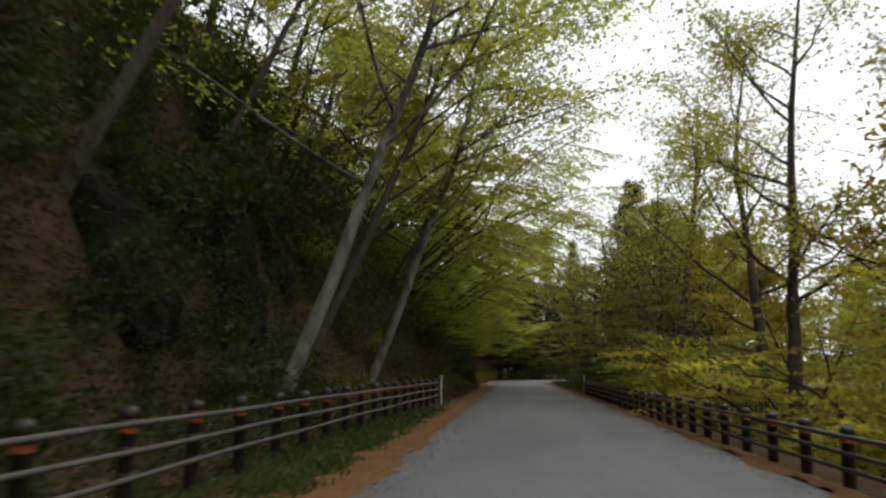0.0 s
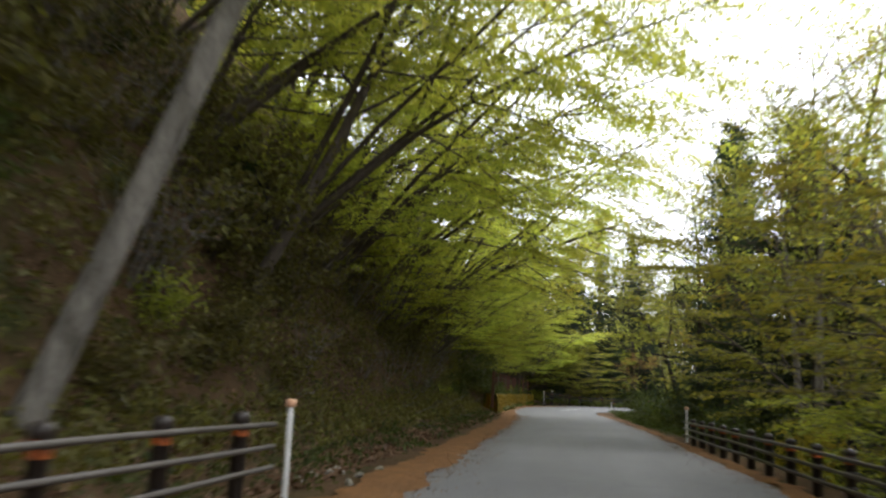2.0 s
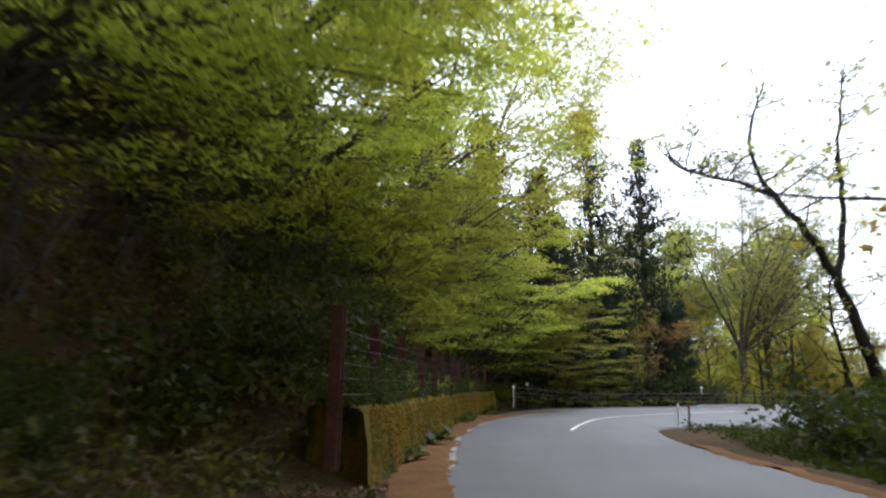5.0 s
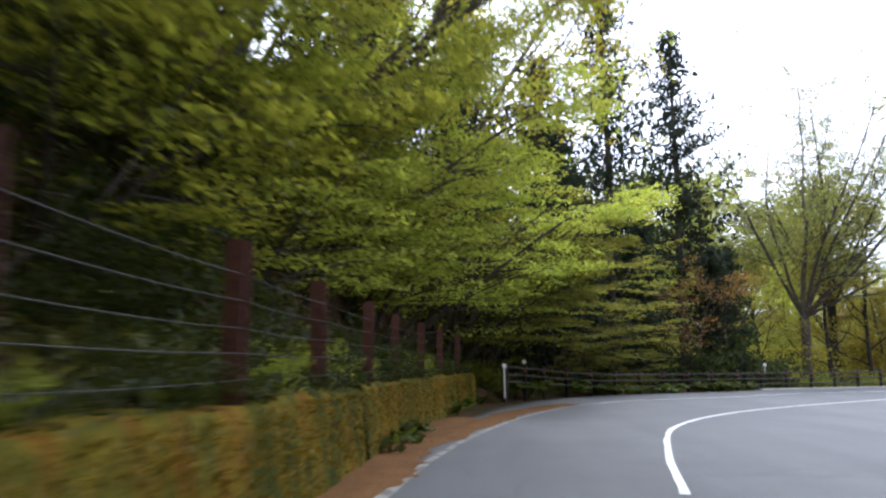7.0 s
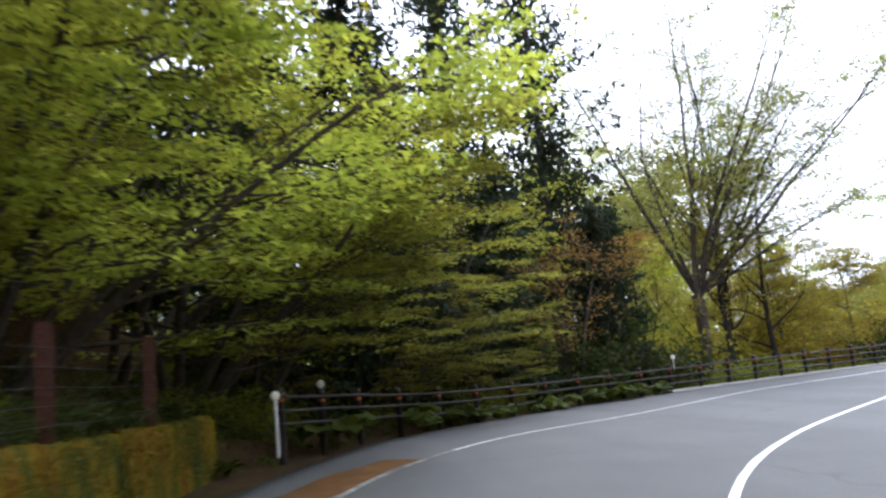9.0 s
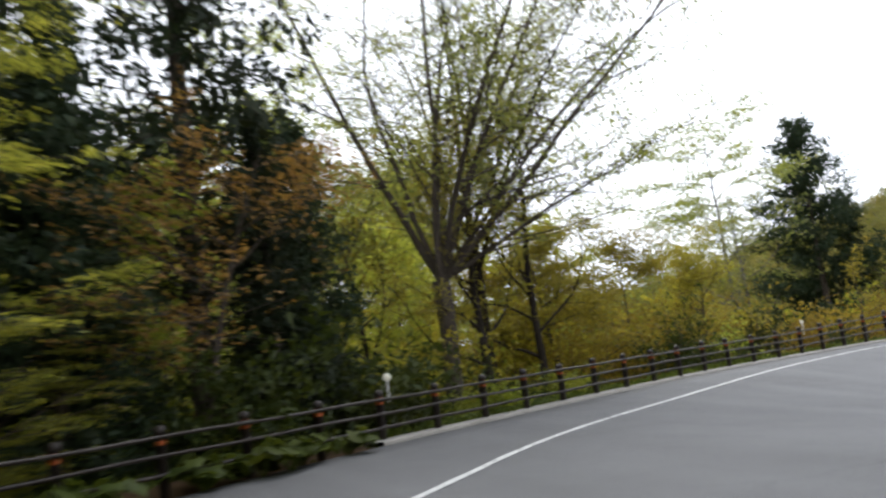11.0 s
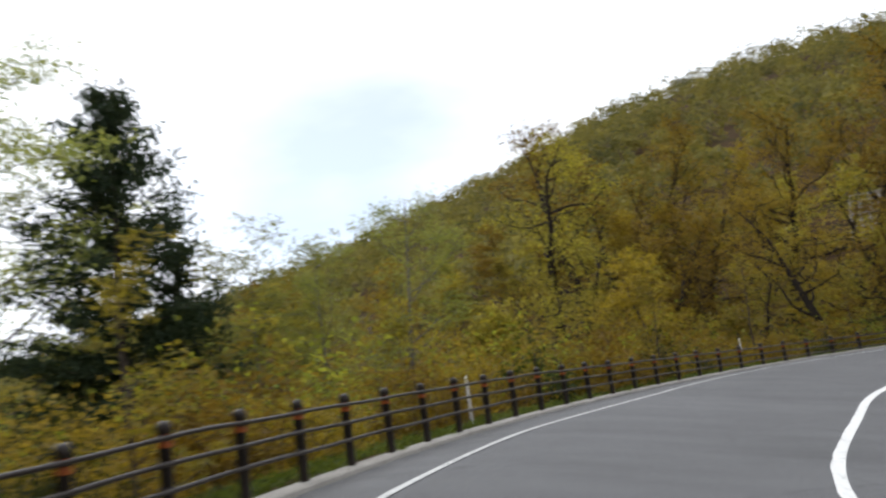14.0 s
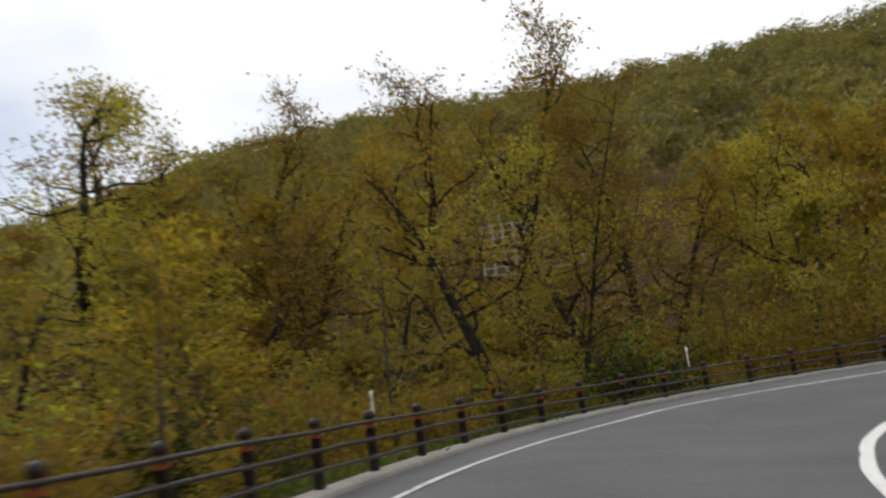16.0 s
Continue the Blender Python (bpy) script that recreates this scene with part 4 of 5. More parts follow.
def grow_bush(seed, height, wide, stems=9, per=26, leaf=(0.16, 0.1), puff=0.2, fine=True):
    r = np.random.default_rng(seed)
    tubes, spots = [], []
    for s in range(stems):
        a = r.uniform(0, 6.28)
        d = np.array([0.5 * wide * math.cos(a) / height, 0.5 * wide * math.sin(a) / height, 1.0]) + r.normal(0, 0.12, 3)
        st = sway((0.2 * wide * math.cos(a) * r.uniform(), 0.2 * wide * math.sin(a) * r.uniform(), -0.3), d / np.linalg.norm(d), height * r.uniform(0.6, 1.1) + 0.3, 7, 0.1, 0.02, r)
        tubes.append(tube(st[::1 if fine else 2], np.linspace(0.022, 0.006, 8 if fine else 4), 3))
        for w in range(6):
            k = r.uniform(0.8, 6.9)
            bp = st[int(k)] + (st[int(k) + 1] - st[int(k)]) * (k % 1)
            tw = sway(bp, r.normal(0, 1, 3) * (1, 1, 0.3) + (0, 0, 0.5), height * 0.3 * r.uniform(0.5, 1.2), 3, 0.12, 0.0, r)
            if fine:
                tubes.append(tube(tw, np.linspace(0.01, 0.004, 4), 3))
            spots.append(spread_on(tw, int(per * r.uniform(0.5, 1.4)), 0.1, 1.0, puff, r, 0.7))
    return join(tubes), leaves(np.concatenate(spots), leaf[0], leaf[1], r, 0.9)


def plant_mesh(kind, arrays, bark, leaf):
    (tv, tf), (lv, lf) = arrays[:2]
    meshes = (kind, raw_mesh("trunk", tv, tf, bark, True), raw_mesh("crown", lv, lf, leaf))
    return meshes + tuple(raw_mesh("branchwork", v, f, bark, True) for v, f in arrays[2:])


def plant(proto, x, y, label, category="tree", yaw=0.0, size=1.0, z=None, tilt=(0, 0), group=""):
    kind, trunk, crown, *branches = proto
    e = tagged(new(kind), label, category, group)
    e.matrix_basis = pose(x, y, ground_at(x, y) if z is None else z, tilt[0], tilt[1], yaw) @ Matrix.Scale(size, 4)
    part("trunk" if category == "tree" else "branchwork", trunk, e)
    part("crown" if category == "tree" else "foliage", crown, e)
    for me in branches:
        part("branchwork", me, e)
    return e


def slope_tree(seed, bark, leaf, lean=0.42):
    return plant_mesh("broadleaf_tree", grow_tree(seed, 11.5, 0.115, (lean, 0.03), 0.3, 14, 1.0, 0.55, 11, 0.42, 0.03, 0.075, 30, 0.36, (0.155, 0.1), 1.8, layered=True), bark, leaf)


def dense_tree(seed, height, bark, leaf, lean=0.0, wob=0.09, spread=0.95, per=21, blade=(0.4, 0.25)):
    """For places farther off: fewer, larger leaf tufts."""
    return plant_mesh("broadleaf_tree", grow_tree(seed, height, 0.19, (lean, 0), 0.22, 12, spread, 0.46, 8, 0.45, 0.02, wob, per, 0.48, blade, 1.3, False), bark, leaf)


L_SLOPE = [slope_tree(11, M_BARK_PALE, M_LEAF), slope_tree(12, M_BARK, M_LEAF), slope_tree(13, M_BARK_PALE, M_LEAF_YELLOW)]
L_OVER = [plant_mesh("broadleaf_tree", grow_maple(31), M_BARK, M_LEAF), plant_mesh("broadleaf_tree", grow_maple(32, 5, 9.5, fan=0.9), M_BARK_DARK, M_LEAF_YELLOW),
          plant_mesh("broadleaf_tree", grow_maple(33, 7, 8.5, fan=1.3, rise=1.2), M_BARK, M_LEAF_MID)]
# crowns carried well clear of the carriageway
L_HIGH = plant_mesh("broadleaf_tree", grow_maple(35, 5, 11.5, 0.095, 0.9, 1.55, -0.035, 0.36, 10, 6, 46), M_BARK, M_LEAF)
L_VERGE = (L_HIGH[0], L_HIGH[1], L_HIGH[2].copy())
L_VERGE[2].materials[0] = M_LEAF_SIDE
# copy of the third arching tree, its leaves dulled to stand for shadow
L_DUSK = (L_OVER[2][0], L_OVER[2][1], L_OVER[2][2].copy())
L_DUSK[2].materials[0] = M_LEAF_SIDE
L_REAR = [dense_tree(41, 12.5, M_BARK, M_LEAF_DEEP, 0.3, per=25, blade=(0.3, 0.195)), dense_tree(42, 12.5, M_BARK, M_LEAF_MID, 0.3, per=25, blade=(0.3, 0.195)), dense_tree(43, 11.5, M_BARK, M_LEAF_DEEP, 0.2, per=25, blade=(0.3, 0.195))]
# rear tree in the leaf colour that has moderate shade mixed in
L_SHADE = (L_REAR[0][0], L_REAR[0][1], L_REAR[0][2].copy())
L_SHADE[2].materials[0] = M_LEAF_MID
L_VALLEY = [plant_mesh("broadleaf_tree", grow_tree(51 + q, 13.0, 0.2, (0.03, 0), 0.25, 15, 0.95, 0.42, 11, 0.42, 0.02, 0.09, 30, 0.34, (0.15, 0.095), 1.4), b, lf)
            for q, (b, lf) in enumerate(((M_BARK, M_LEAF), (M_BARK_DARK, M_LEAF_OLIVE), (M_BARK, M_LEAF_YELLOW)))]
L_FAR = [dense_tree(61, 12.0, M_BARK, M_LEAF), dense_tree(62, 11.0, M_BARK, M_LEAF_OLIVE), dense_tree(63, 11.5, M_BARK, M_LEAF_OCHRE), dense_tree(64, 11.0, M_BARK, M_LEAF_PALE)]
L_VASE = [plant_mesh("sparse_tree", grow_vase(71, 4.7, 4, 12.5, 0.25, 15, 74, (0.15, 0.09), 0.5, ((0.78, -0.3, 1.0, 1.05), (0.9, -0.3, 0.75, 0.95), (0.5, -0.15, 1.3, 1.0), (0.95, -0.3, 0.5, 0.6), (-0.55, 0.2, 1.2, 0.9), (0.6, 0.4, 1.0, 0.95), (0.3, -0.6, 1.1, 0.9))), M_BARK, M_LEAF_PALE),
          plant_mesh("sparse_tree", grow_vase(72, 7.0, 7, 11.0, 0.25, 14, 80, (0.15, 0.09), 0.65), M_BARK_DARK, M_LEAF_PALE)]
L_SPARSE = plant_mesh("sparse_tree", grow_tree(75, 15.0, 0.2, (0.02, 0), 0.25, 13, 0.9, 0.4, 9, 0.42, 0.03, 0.09, 36, 0.36, (0.17, 0.1), 1.0), M_BARK_GREY, M_LEAF_PALE)
L_HILL = [plant_mesh("crooked_tree", grow_tree(91 + q, 12.0, 0.3, (0.1, 0), 0.22, 13, 1.15, 0.56, 10, 0.42, 0.02, 0.19, 20, 0.42, (0.22, 0.14), 1.2), M_BARK_DARK, lf)
          for q, lf in enumerate((M_LEAF_OCHRE, M_LEAF_OLIVE))]
L_CEDAR = [plant_mesh("conifer", grow_conifer(111 + q, 18.0, 0.26, w, b, 46, dn, sz, rg), M_BARK, M_NEEDLE)
           for q, (w, b, dn, sz, rg) in enumerate(((4.0, 0.06, 0.75, 0.48, 1.0), (3.3, 0.25, 0.66, 0.34, 1.9), (5.6, 0.02, 1.9, 0.33, 0.75), (3.8, 0.02, 1.5, 0.27, 0.9)))]
L_RUST = plant_mesh("rust_tree", grow_tree(131, 6.5, 0.1, (0.1, 0), 0.35, 13, 1.35, 0.62, 9, 0.42, 0.0, 0.08, 18, 0.26, (0.15, 0.08), 1.6), M_BARK, M_LEAF_RUST)
L_BUSH = [plant_mesh("bush", grow_bush(151 + q, 2.6, 2.6, 9, 20, (0.19, 0.12), 0.25), M_BARK, lf) for q, lf in enumerate((M_LEAF_YELLOW, M_LEAF_OCHRE, M_LEAF, M_LEAF_DEEP))]
L_SHRUB = [plant_mesh("shrub", grow_bush(161 + q, 2.6, 2.6, 8, 12, (0.275, 0.175), 0.3, False), M_BARK, lf) for q, lf in enumerate((M_LEAF_YELLOW, M_LEAF_OCHRE, M_LEAF_MID, M_LEAF_DEEP))]
L_LOW = ("low_shrub", *L_SHRUB[3][1:])
L_FERNY = ("low_shrub", L_SHRUB[3][1], L_SHRUB[3][2].copy())
L_FERNY[2].materials[0] = M_LEAF_FERN
L_SPRIG = [("sprig", *p[1:]) for p in L_SHRUB]
L_THICKET = [plant_mesh("thicket", grow_bush(165 + q, 6.0, 5.0, 13, 14, (0.26, 0.165), 0.5, False), M_BARK, lf) for q, lf in enumerate((M_LEAF_YELLOW, M_LEAF_OCHRE, M_LEAF_YELLOW, M_LEAF_MID))]
L_YOUNG = plant_mesh("young_tree", grow_maple(37, 4, 4.4, 0.05, 1.3, 0.8, -0.02, 0.18, 7, 4, 40), M_BARK, M_LEAF_MID)
L_BRUSH = plant_mesh("brushwood", grow_bush(181, 1.9, 2.4, 14, 3, (0.1, 0.06), 0.15), M_BARK_GREY, M_DRY)
L_BUTTERBUR = [plant_mesh("leafy_plant", grow_broadleaf(191 + q), M_GRASS, M_GRASS) for q in range(2)]
L_PALE = dense_tree(47, 17.0, M_BARK_GREY, M_LEAF_PALE)
L_SPRAY = (L_YOUNG[0], L_YOUNG[1], L_YOUNG[2].copy())
L_SPRAY[2].materials[0] = M_LEAF
L_TALL = [dense_tree(45, 19.0, M_BARK, M_LEAF_DEEP), dense_tree(46, 18.0, M_BARK, M_LEAF)]
L_ROUND = plant_mesh("broadleaf_tree", grow_tree(81, 8.6, 0.14, (0.03, 0), 0.18, 16, 1.15, 0.5, 11, 0.42, 0.01, 0.09, 36, 0.4, (0.19, 0.125), 1.4, True, 0.15), M_BARK, M_LEAF_OLIVE)
L_SAPLING = plant_mesh("sapling", grow_tree(171, 4.6, 0.05, (0, 0), 0.2, 9, 0.9, 0.4, 5, 0.4, 0.03, 0.06, 9, 0.14, (0.2, 0.11), 1.2), M_BARK, M_LEAF_OLIVE)
L_SLIM = plant_mesh("sparse_tree", grow_tree(78, 15.0, 0.13, (0.03, 0), 0.2, 17, 0.95, 0.42, 9, 0.42, 0.03, 0.17, 30, 0.36, (0.18, 0.11), 1.0), M_BARK_DARK, M_LEAF_OCHRE)
tr = random.Random(21)

# slope beside the straight
T_SLOPE = "leaning hillside tree with a mottled trunk and yellow-green leaves"
for k, x, y, yaw, size in ((0, -0.6, 45.0, 4, 1.55), (0, -0.9, 57.5, -6, 1.55), (1, -1.5, 52.0, 8, 1.45), (1, -2.0, 66.5, 12, 1.35), (0, -3.2, 87.2, -10, 1.1),
                           (1, -2.4, 39.5, 5, 1.3), (0, -4.0, 33.0, -8, 1.1), (1, -3.5, 48.0, 15, 1.1), (2, -4.0, 60.0, -10, 1.1)):
    plant(L_SLOPE[k], x, y, T_SLOPE, yaw=yaw, size=size, group="trees on the slope")
for y in range(28, 134, 8):
    for x in (-9.5, -17):
        # the darkest leaf colour before y = 50 stands in for shade
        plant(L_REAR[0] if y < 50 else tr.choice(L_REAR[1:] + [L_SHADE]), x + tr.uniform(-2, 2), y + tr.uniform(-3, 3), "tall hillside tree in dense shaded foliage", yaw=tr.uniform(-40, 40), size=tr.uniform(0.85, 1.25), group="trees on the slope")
# conifers added only to darken the upper slope
for q in range(4):
    plant(L_CEDAR[0], tr.uniform(-20, -8), 30 + 11 * q + tr.uniform(-4, 4), "dark conifer added to darken the top of the wooded slope", yaw=tr.uniform(0, 360), size=tr.uniform(0.6, 0.85), group="trees on the slope")
for x, y, yaw, size, k in ((-3.6, 66.0, 6, 1.2, 0), (-2.6, 72.0, -6, 0.9, 0), (-2.2, 82.0, -4, 0.9, 0), (-1.9, 89.5, 6, 0.85, 0), (-2.4, 95.6, 0, 1.05, 0), (-2.6, 102.0, 4, 0.95, 0), (-2.6, 108.5, -8, 1.0, 0),
                           (-2.2, 114.0, 5, 1.1, 0), (-1.8, 119.5, 10, 1.15, 0), (-0.8, 125.0, 0, 1.25, 0), (0.2, 129.5, -10, 1.2, 0), (-4.2, 56.0, 0, 1.1, 2), (-4.4, 65.5, 8, 1.1, 0), (-4.4, 74.0, -8, 1.15, 0),
                           (-4.4, 81.0, 5, 1.1, 2), (-4.6, 91.5, 0, 1.15, 0), (-5.0, 99.5, -6, 1.1, 2), (-5.5, 112.0, -10, 1.1, 0), (-5.5, 122.0, 10, 1.1, 0), (-4.6, 129.0, 20, 1.1, 0)):
    plant(L_OVER[k], x, y, "arching tree with layered yellow-green boughs over the road", yaw=yaw, size=size, group="overhanging trees")
for x, y, yaw, size, over in ((-2.6, 68.5, 4, 1.25, 17), (-2.8, 75.0, 4, 1.3, 15), (-2.8, 80.5, 0, 1.25, 18), (-2.2, 86.0, -6, 1.35, 22), (-2.6, 92.5, 6, 1.2, 16)):
    plant(L_HIGH, x, y, "tall tree with layered boughs reaching over the road", yaw=yaw, size=size, tilt=(0, over), group="overhanging trees")
for q in range(15):
    y = 68 + 2.3 * q + tr.uniform(-0.8, 0.8)
    plant(L_YOUNG, tr.uniform(-4.4, -2.0), y, "young arching tree on the shaded slope", yaw=tr.uniform(-60, 60), size=tr.uniform(0.55, 0.95), group="young trees on the slope")
for k, x, y, yaw, size in ((0, -1.8, 111.5, 5, 1.45), (1, -1.4, 118.5, -5, 1.5), (2, -1.2, 126.0, 0, 1.5)):
    plant(L_SLOPE[k], x, y, "tall leaning tree above the mossy wall", yaw=yaw, size=size, group="overhanging trees")
lacy_tree = plant_mesh("broadleaf_tree", grow_tree(207, 15.5, 0.2, (-0.08, -0.05), 0.3, 16, 1.3, 0.45, 10, 0.42, 0.0, 0.08, 24, 0.34, (0.17, 0.11), 2.0, True, 0.15), M_BARK_DARK, M_LEAF)
plant(lacy_tree, 12.7, 94.5, "tall lacy tree with a dark trunk beside the junction", yaw=0)
plant(lacy_tree, 13.2, 79.0, "tall lacy tree with a dark trunk below the fence", yaw=130)
# valley side of the straight
for proto, x, y, size in ((L_VALLEY[0], 13.2, 69.5, 1.35), (L_VALLEY[2], 14.7, 60.5, 1.3), (L_SPARSE, 12.9, 76.5, 0.85), (L_SPARSE, 13.8, 81.0, 0.9), (L_CEDAR[3], 12.9, 88.0, 0.85), (L_CEDAR[0], 14.6, 83.5, 0.85), (L_CEDAR[3], 13.8, 92.6, 0.72), (L_CEDAR[3], 15.2, 98.0, 1.15), (L_CEDAR[0], 17.5, 92.0, 0.95), (L_VALLEY[1], 15.5, 80.5, 1.4),
                          (L_CEDAR[0], 17.5, 84.0, 0.8), (L_VALLEY[0], 12.6, 51.0, 1.1), (L_VALLEY[1], 14.5, 44.0, 1.1), (L_VALLEY[1], 13.0, 36.0, 0.8)):
    kind = "dark conifer" if proto in L_CEDAR else "yellow-green broadleaf tree"
    plant(proto, x, y, kind + " on the bank below the guard fence", yaw=tr.uniform(0, 360), size=size, group="trees on the valley side")
for x, y, yaw, size in ((15.2, 66.0, 185, 0.9), (15.0, 58.5, 195, 0.95), (14.8, 50.5, 180, 0.9), (16.5, 43, 170, 1.0)):
    plant(L_OVER[2 if y > 55 else 1], x, y, "arching yellow-green tree on the bank below the fence", yaw=yaw, size=size, group="trees on the valley side")
for y in range(40, 104, 9):
    for x in (21, 29, 39):
        plant(tr.choice(L_FAR), x + tr.uniform(-3, 3), y + tr.uniform(-3, 3), "valley tree with yellow-green spring leaves", yaw=tr.uniform(0, 360), size=tr.uniform(0.9, 1.3), group="trees on the valley side")
lean_tree = plant_mesh("slender_tree", grow_lines(205, (
    (((0, 0, -0.4), (-0.45, 0.1, 1.9), (-1.1, 0.2, 4.2), (-1.8, 0.4, 5.6), (-2.7, 0.8, 7.1), (-2.9, 0.9, 8.4), (-2.3, 1.2, 10.2)), 0.2),
    (((-1.1, 0.2, 4.2), (-0.7, 0.5, 6.0), (-0.6, 0.7, 8.0), (-0.1, 1.0, 10.6)), 0.11),
    (((-2.4, 0.7, 6.6), (-3.4, 0.6, 7.0), (-4.8, 0.5, 7.3), (-5.6, 0.4, 8.0)), 0.07),
    (((-0.7, 0.3, 0), (-0.95, 0.4, 1.6), (-1.3, 0.3, 3.2), (-1.25, 0.2, 4.4)), 0.09))), M_BARK_DARK, M_LEAF_PALE)
plant(lean_tree, 13.2, 105.6, "slender leaning tree with a dark crooked trunk and few leaves", z=-0.1)
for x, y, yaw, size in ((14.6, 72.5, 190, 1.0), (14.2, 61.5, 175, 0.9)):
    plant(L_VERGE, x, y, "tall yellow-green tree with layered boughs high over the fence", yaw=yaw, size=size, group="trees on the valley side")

# outside of the bend
tr = random.Random(22)
plant(L_CEDAR[1], 13.4, 143.5, "tall thin conifer with a ragged dark crown", size=1.2, yaw=30, z=-2, group="conifers at the bend")
for x, y, k, size in ((9.4, 141.0, 1, 1.25), (5.6, 138.0, 0, 0.95), (2.0, 137.5, 0, 1.15), (-2.5, 135.5, 0, 1.2), (7.0, 146.0, 0, 1.0), (12.0, 149.5, 0, 0.65), (15.6, 146.0, 0, 0.5), (1.0, 145.0, 0, 1.2), (-7, 142, 0, 1.2), (10.5, 142.5, 0, 0.55), (-1, 131.5, 0, 0.8)):
    plant(L_CEDAR[k], x, y, "dark conifer standing close behind the guard fence", yaw=tr.uniform(0, 360), size=size, group="conifers at the bend")
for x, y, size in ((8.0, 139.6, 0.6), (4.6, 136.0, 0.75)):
    plant(L_DUSK, x, y, "understorey tree with shade-dulled yellow-green leaves among dark conifers", yaw=-60 + tr.uniform(-20, 20), size=size, group="understorey trees")
for q in range(16):
    x, y = tr.uniform(-18, 9), tr.uniform(147, 172)
    plant(tr.choice(L_TALL), x, y, "tall woodland tree behind the bend", yaw=tr.uniform(0, 360), size=tr.uniform(0.85, 1.15), group="woods behind the bend")
for x, y, size in ((1, 142, 1.7), (-1.5, 143, 1.8), (3, 141.5, 1.6), (5, 143, 1.6), (7, 144.5, 1.6), (-4, 142, 1.8), (9, 145.5, 1.5), (-1, 138, 1.3)):
    plant(L_SHRUB[3], x, y, "dark green shrub under the conifers", "bush", tr.uniform(0, 360), size, group="shrubs under the conifers")
plant(L_HIGH, 2.4, 132.6, "tree with bright layered boughs at the end of the wall", yaw=-15, size=0.75, group="overhanging trees")
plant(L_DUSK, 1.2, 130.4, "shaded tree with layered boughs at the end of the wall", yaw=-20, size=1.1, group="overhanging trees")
plant(L_HIGH, 5.8, 137.0, "tree with bright layered boughs among dark conifers", yaw=-35, size=0.75, group="understorey trees")
for x, y, size in ((13.6, 140.6, 0.9), (14.8, 141.4, 1.0), (15.8, 142.4, 0.9), (16.6, 142.6, 0.8), (14.2, 142.8, 1.3), (15.8, 144.2, 1.3), (17.4, 144.4, 1.1), (12.6, 139.6, 0.8), (16.2, 141.9, 0.6), (17.2, 142.5, 0.7), (18.2, 143.4, 0.7)):
    plant(L_SHRUB[3], x, y, "dark green shrub under the conifers", "bush", tr.uniform(0, 360), size, group="shrubs under the conifers")
plant(L_RUST, 12.7, 140.0, "small tree with rust-brown dead foliage", yaw=-60, size=0.95, z=-0.3)
plant(L_CEDAR[0], 15.7, 143.4, "young dark conifer behind the guard fence", size=0.45, yaw=80, group="conifers at the bend")
plant(L_CEDAR[0], 14.6, 141.6, "young dark conifer behind the guard fence", size=0.42, yaw=10, group="conifers at the bend")
plant(L_CEDAR[0], 10.6, 140.0, "young dark conifer behind the guard fence", size=0.5, yaw=140, group="conifers at the bend")
plant(L_VASE[0], 21.3, 148.3, "large dark tree that splits into long rising limbs with sparse leaves", yaw=0, size=1.22, z=-1.8, group="sparse trees")
plant(L_VASE[1], 24.5, 151.6, "dark-trunked tree with rising limbs and sparse leaves", yaw=255, size=1.15, z=-2.2, group="sparse trees")
for x, y, size in ((30.5, 157.5, 0.7), (57.0, 171.0, 1.1), (49.0, 172.0, 0.85), (39, 167, 0.75), (67, 173, 0.85), (44, 176, 0.8), (66.0, 164.6, 0.62), (72.5, 159.5, 1.1), (70.5, 163, 0.95)):
    plant(L_SPARSE, x, y, "slim valley tree with sparse pale leaves", yaw=tr.uniform(0, 360), size=size, group="sparse trees")
for x, y, size in ((0, 150, 0.95), (-2.5, 152, 1.0), (2.6, 149.5, 0.9), (-4.5, 149, 1.0), (0.5, 156, 1.0), (4, 154, 0.95), (-7, 153, 1.0), (8.5, 148, 0.9), (9.8, 151, 0.95), (6.8, 150.5, 0.95), (11, 147.6, 0.8), (-2, 158, 1.0), (2, 159, 1.0), (6, 158.5, 1.0), (10, 159, 1.0), (13.5, 158, 0.9)):
    plant(L_SHADE, x, y, "shaded understorey tree below the bend", yaw=tr.uniform(0, 360), size=size, group="understorey trees")
for q in range(16):
    x, y = tr.uniform(-2, 13), tr.uniform(143.5, 157)
    plant(L_REAR[tr.choice((1, 1, 2))], x, y, "shaded understorey tree below the bend", yaw=tr.uniform(0, 360), size=tr.uniform(0.6, 0.9), group="understorey trees")
for q in range(24):
    x, y = 14 + 1.25 * q + tr.uniform(-1, 1), tr.uniform(182, 206)
    plant(L_PALE, x, y, "pale grey-green valley tree behind the bend", yaw=tr.uniform(0, 360), size=tr.uniform(1.3, 1.6), group="woods behind the bend")
for proto, x, y, size in ((L_VALLEY[0], 16.6, 150.5, 1.2), (L_PALE, 15.0, 154.5, 0.9)):
    plant(proto, x, y, "tall slim green tree rising below the bend", yaw=tr.uniform(0, 360), size=size, group="woods behind the bend")
for q in range(14):
    x, y = tr.uniform(9.6, 13), tr.uniform(79, 101)
    plant(L_SHRUB[3], x, y, "dark green shrub on the island by the junction", "bush", tr.uniform(0, 360), tr.uniform(0.35, 0.8), group="shrubs on the island")
for x, y, size in ((28.6, 152.5, 1.0), (32.6, 153.6, 0.95), (27.0, 155.5, 1.0), (36.6, 155.0, 0.9), (30.2, 157.5, 1.05)):
    plant(L_ROUND, x, y, "round dense yellow-green tree growing below the road", yaw=tr.uniform(0, 360), size=size, group="trees below the bend")
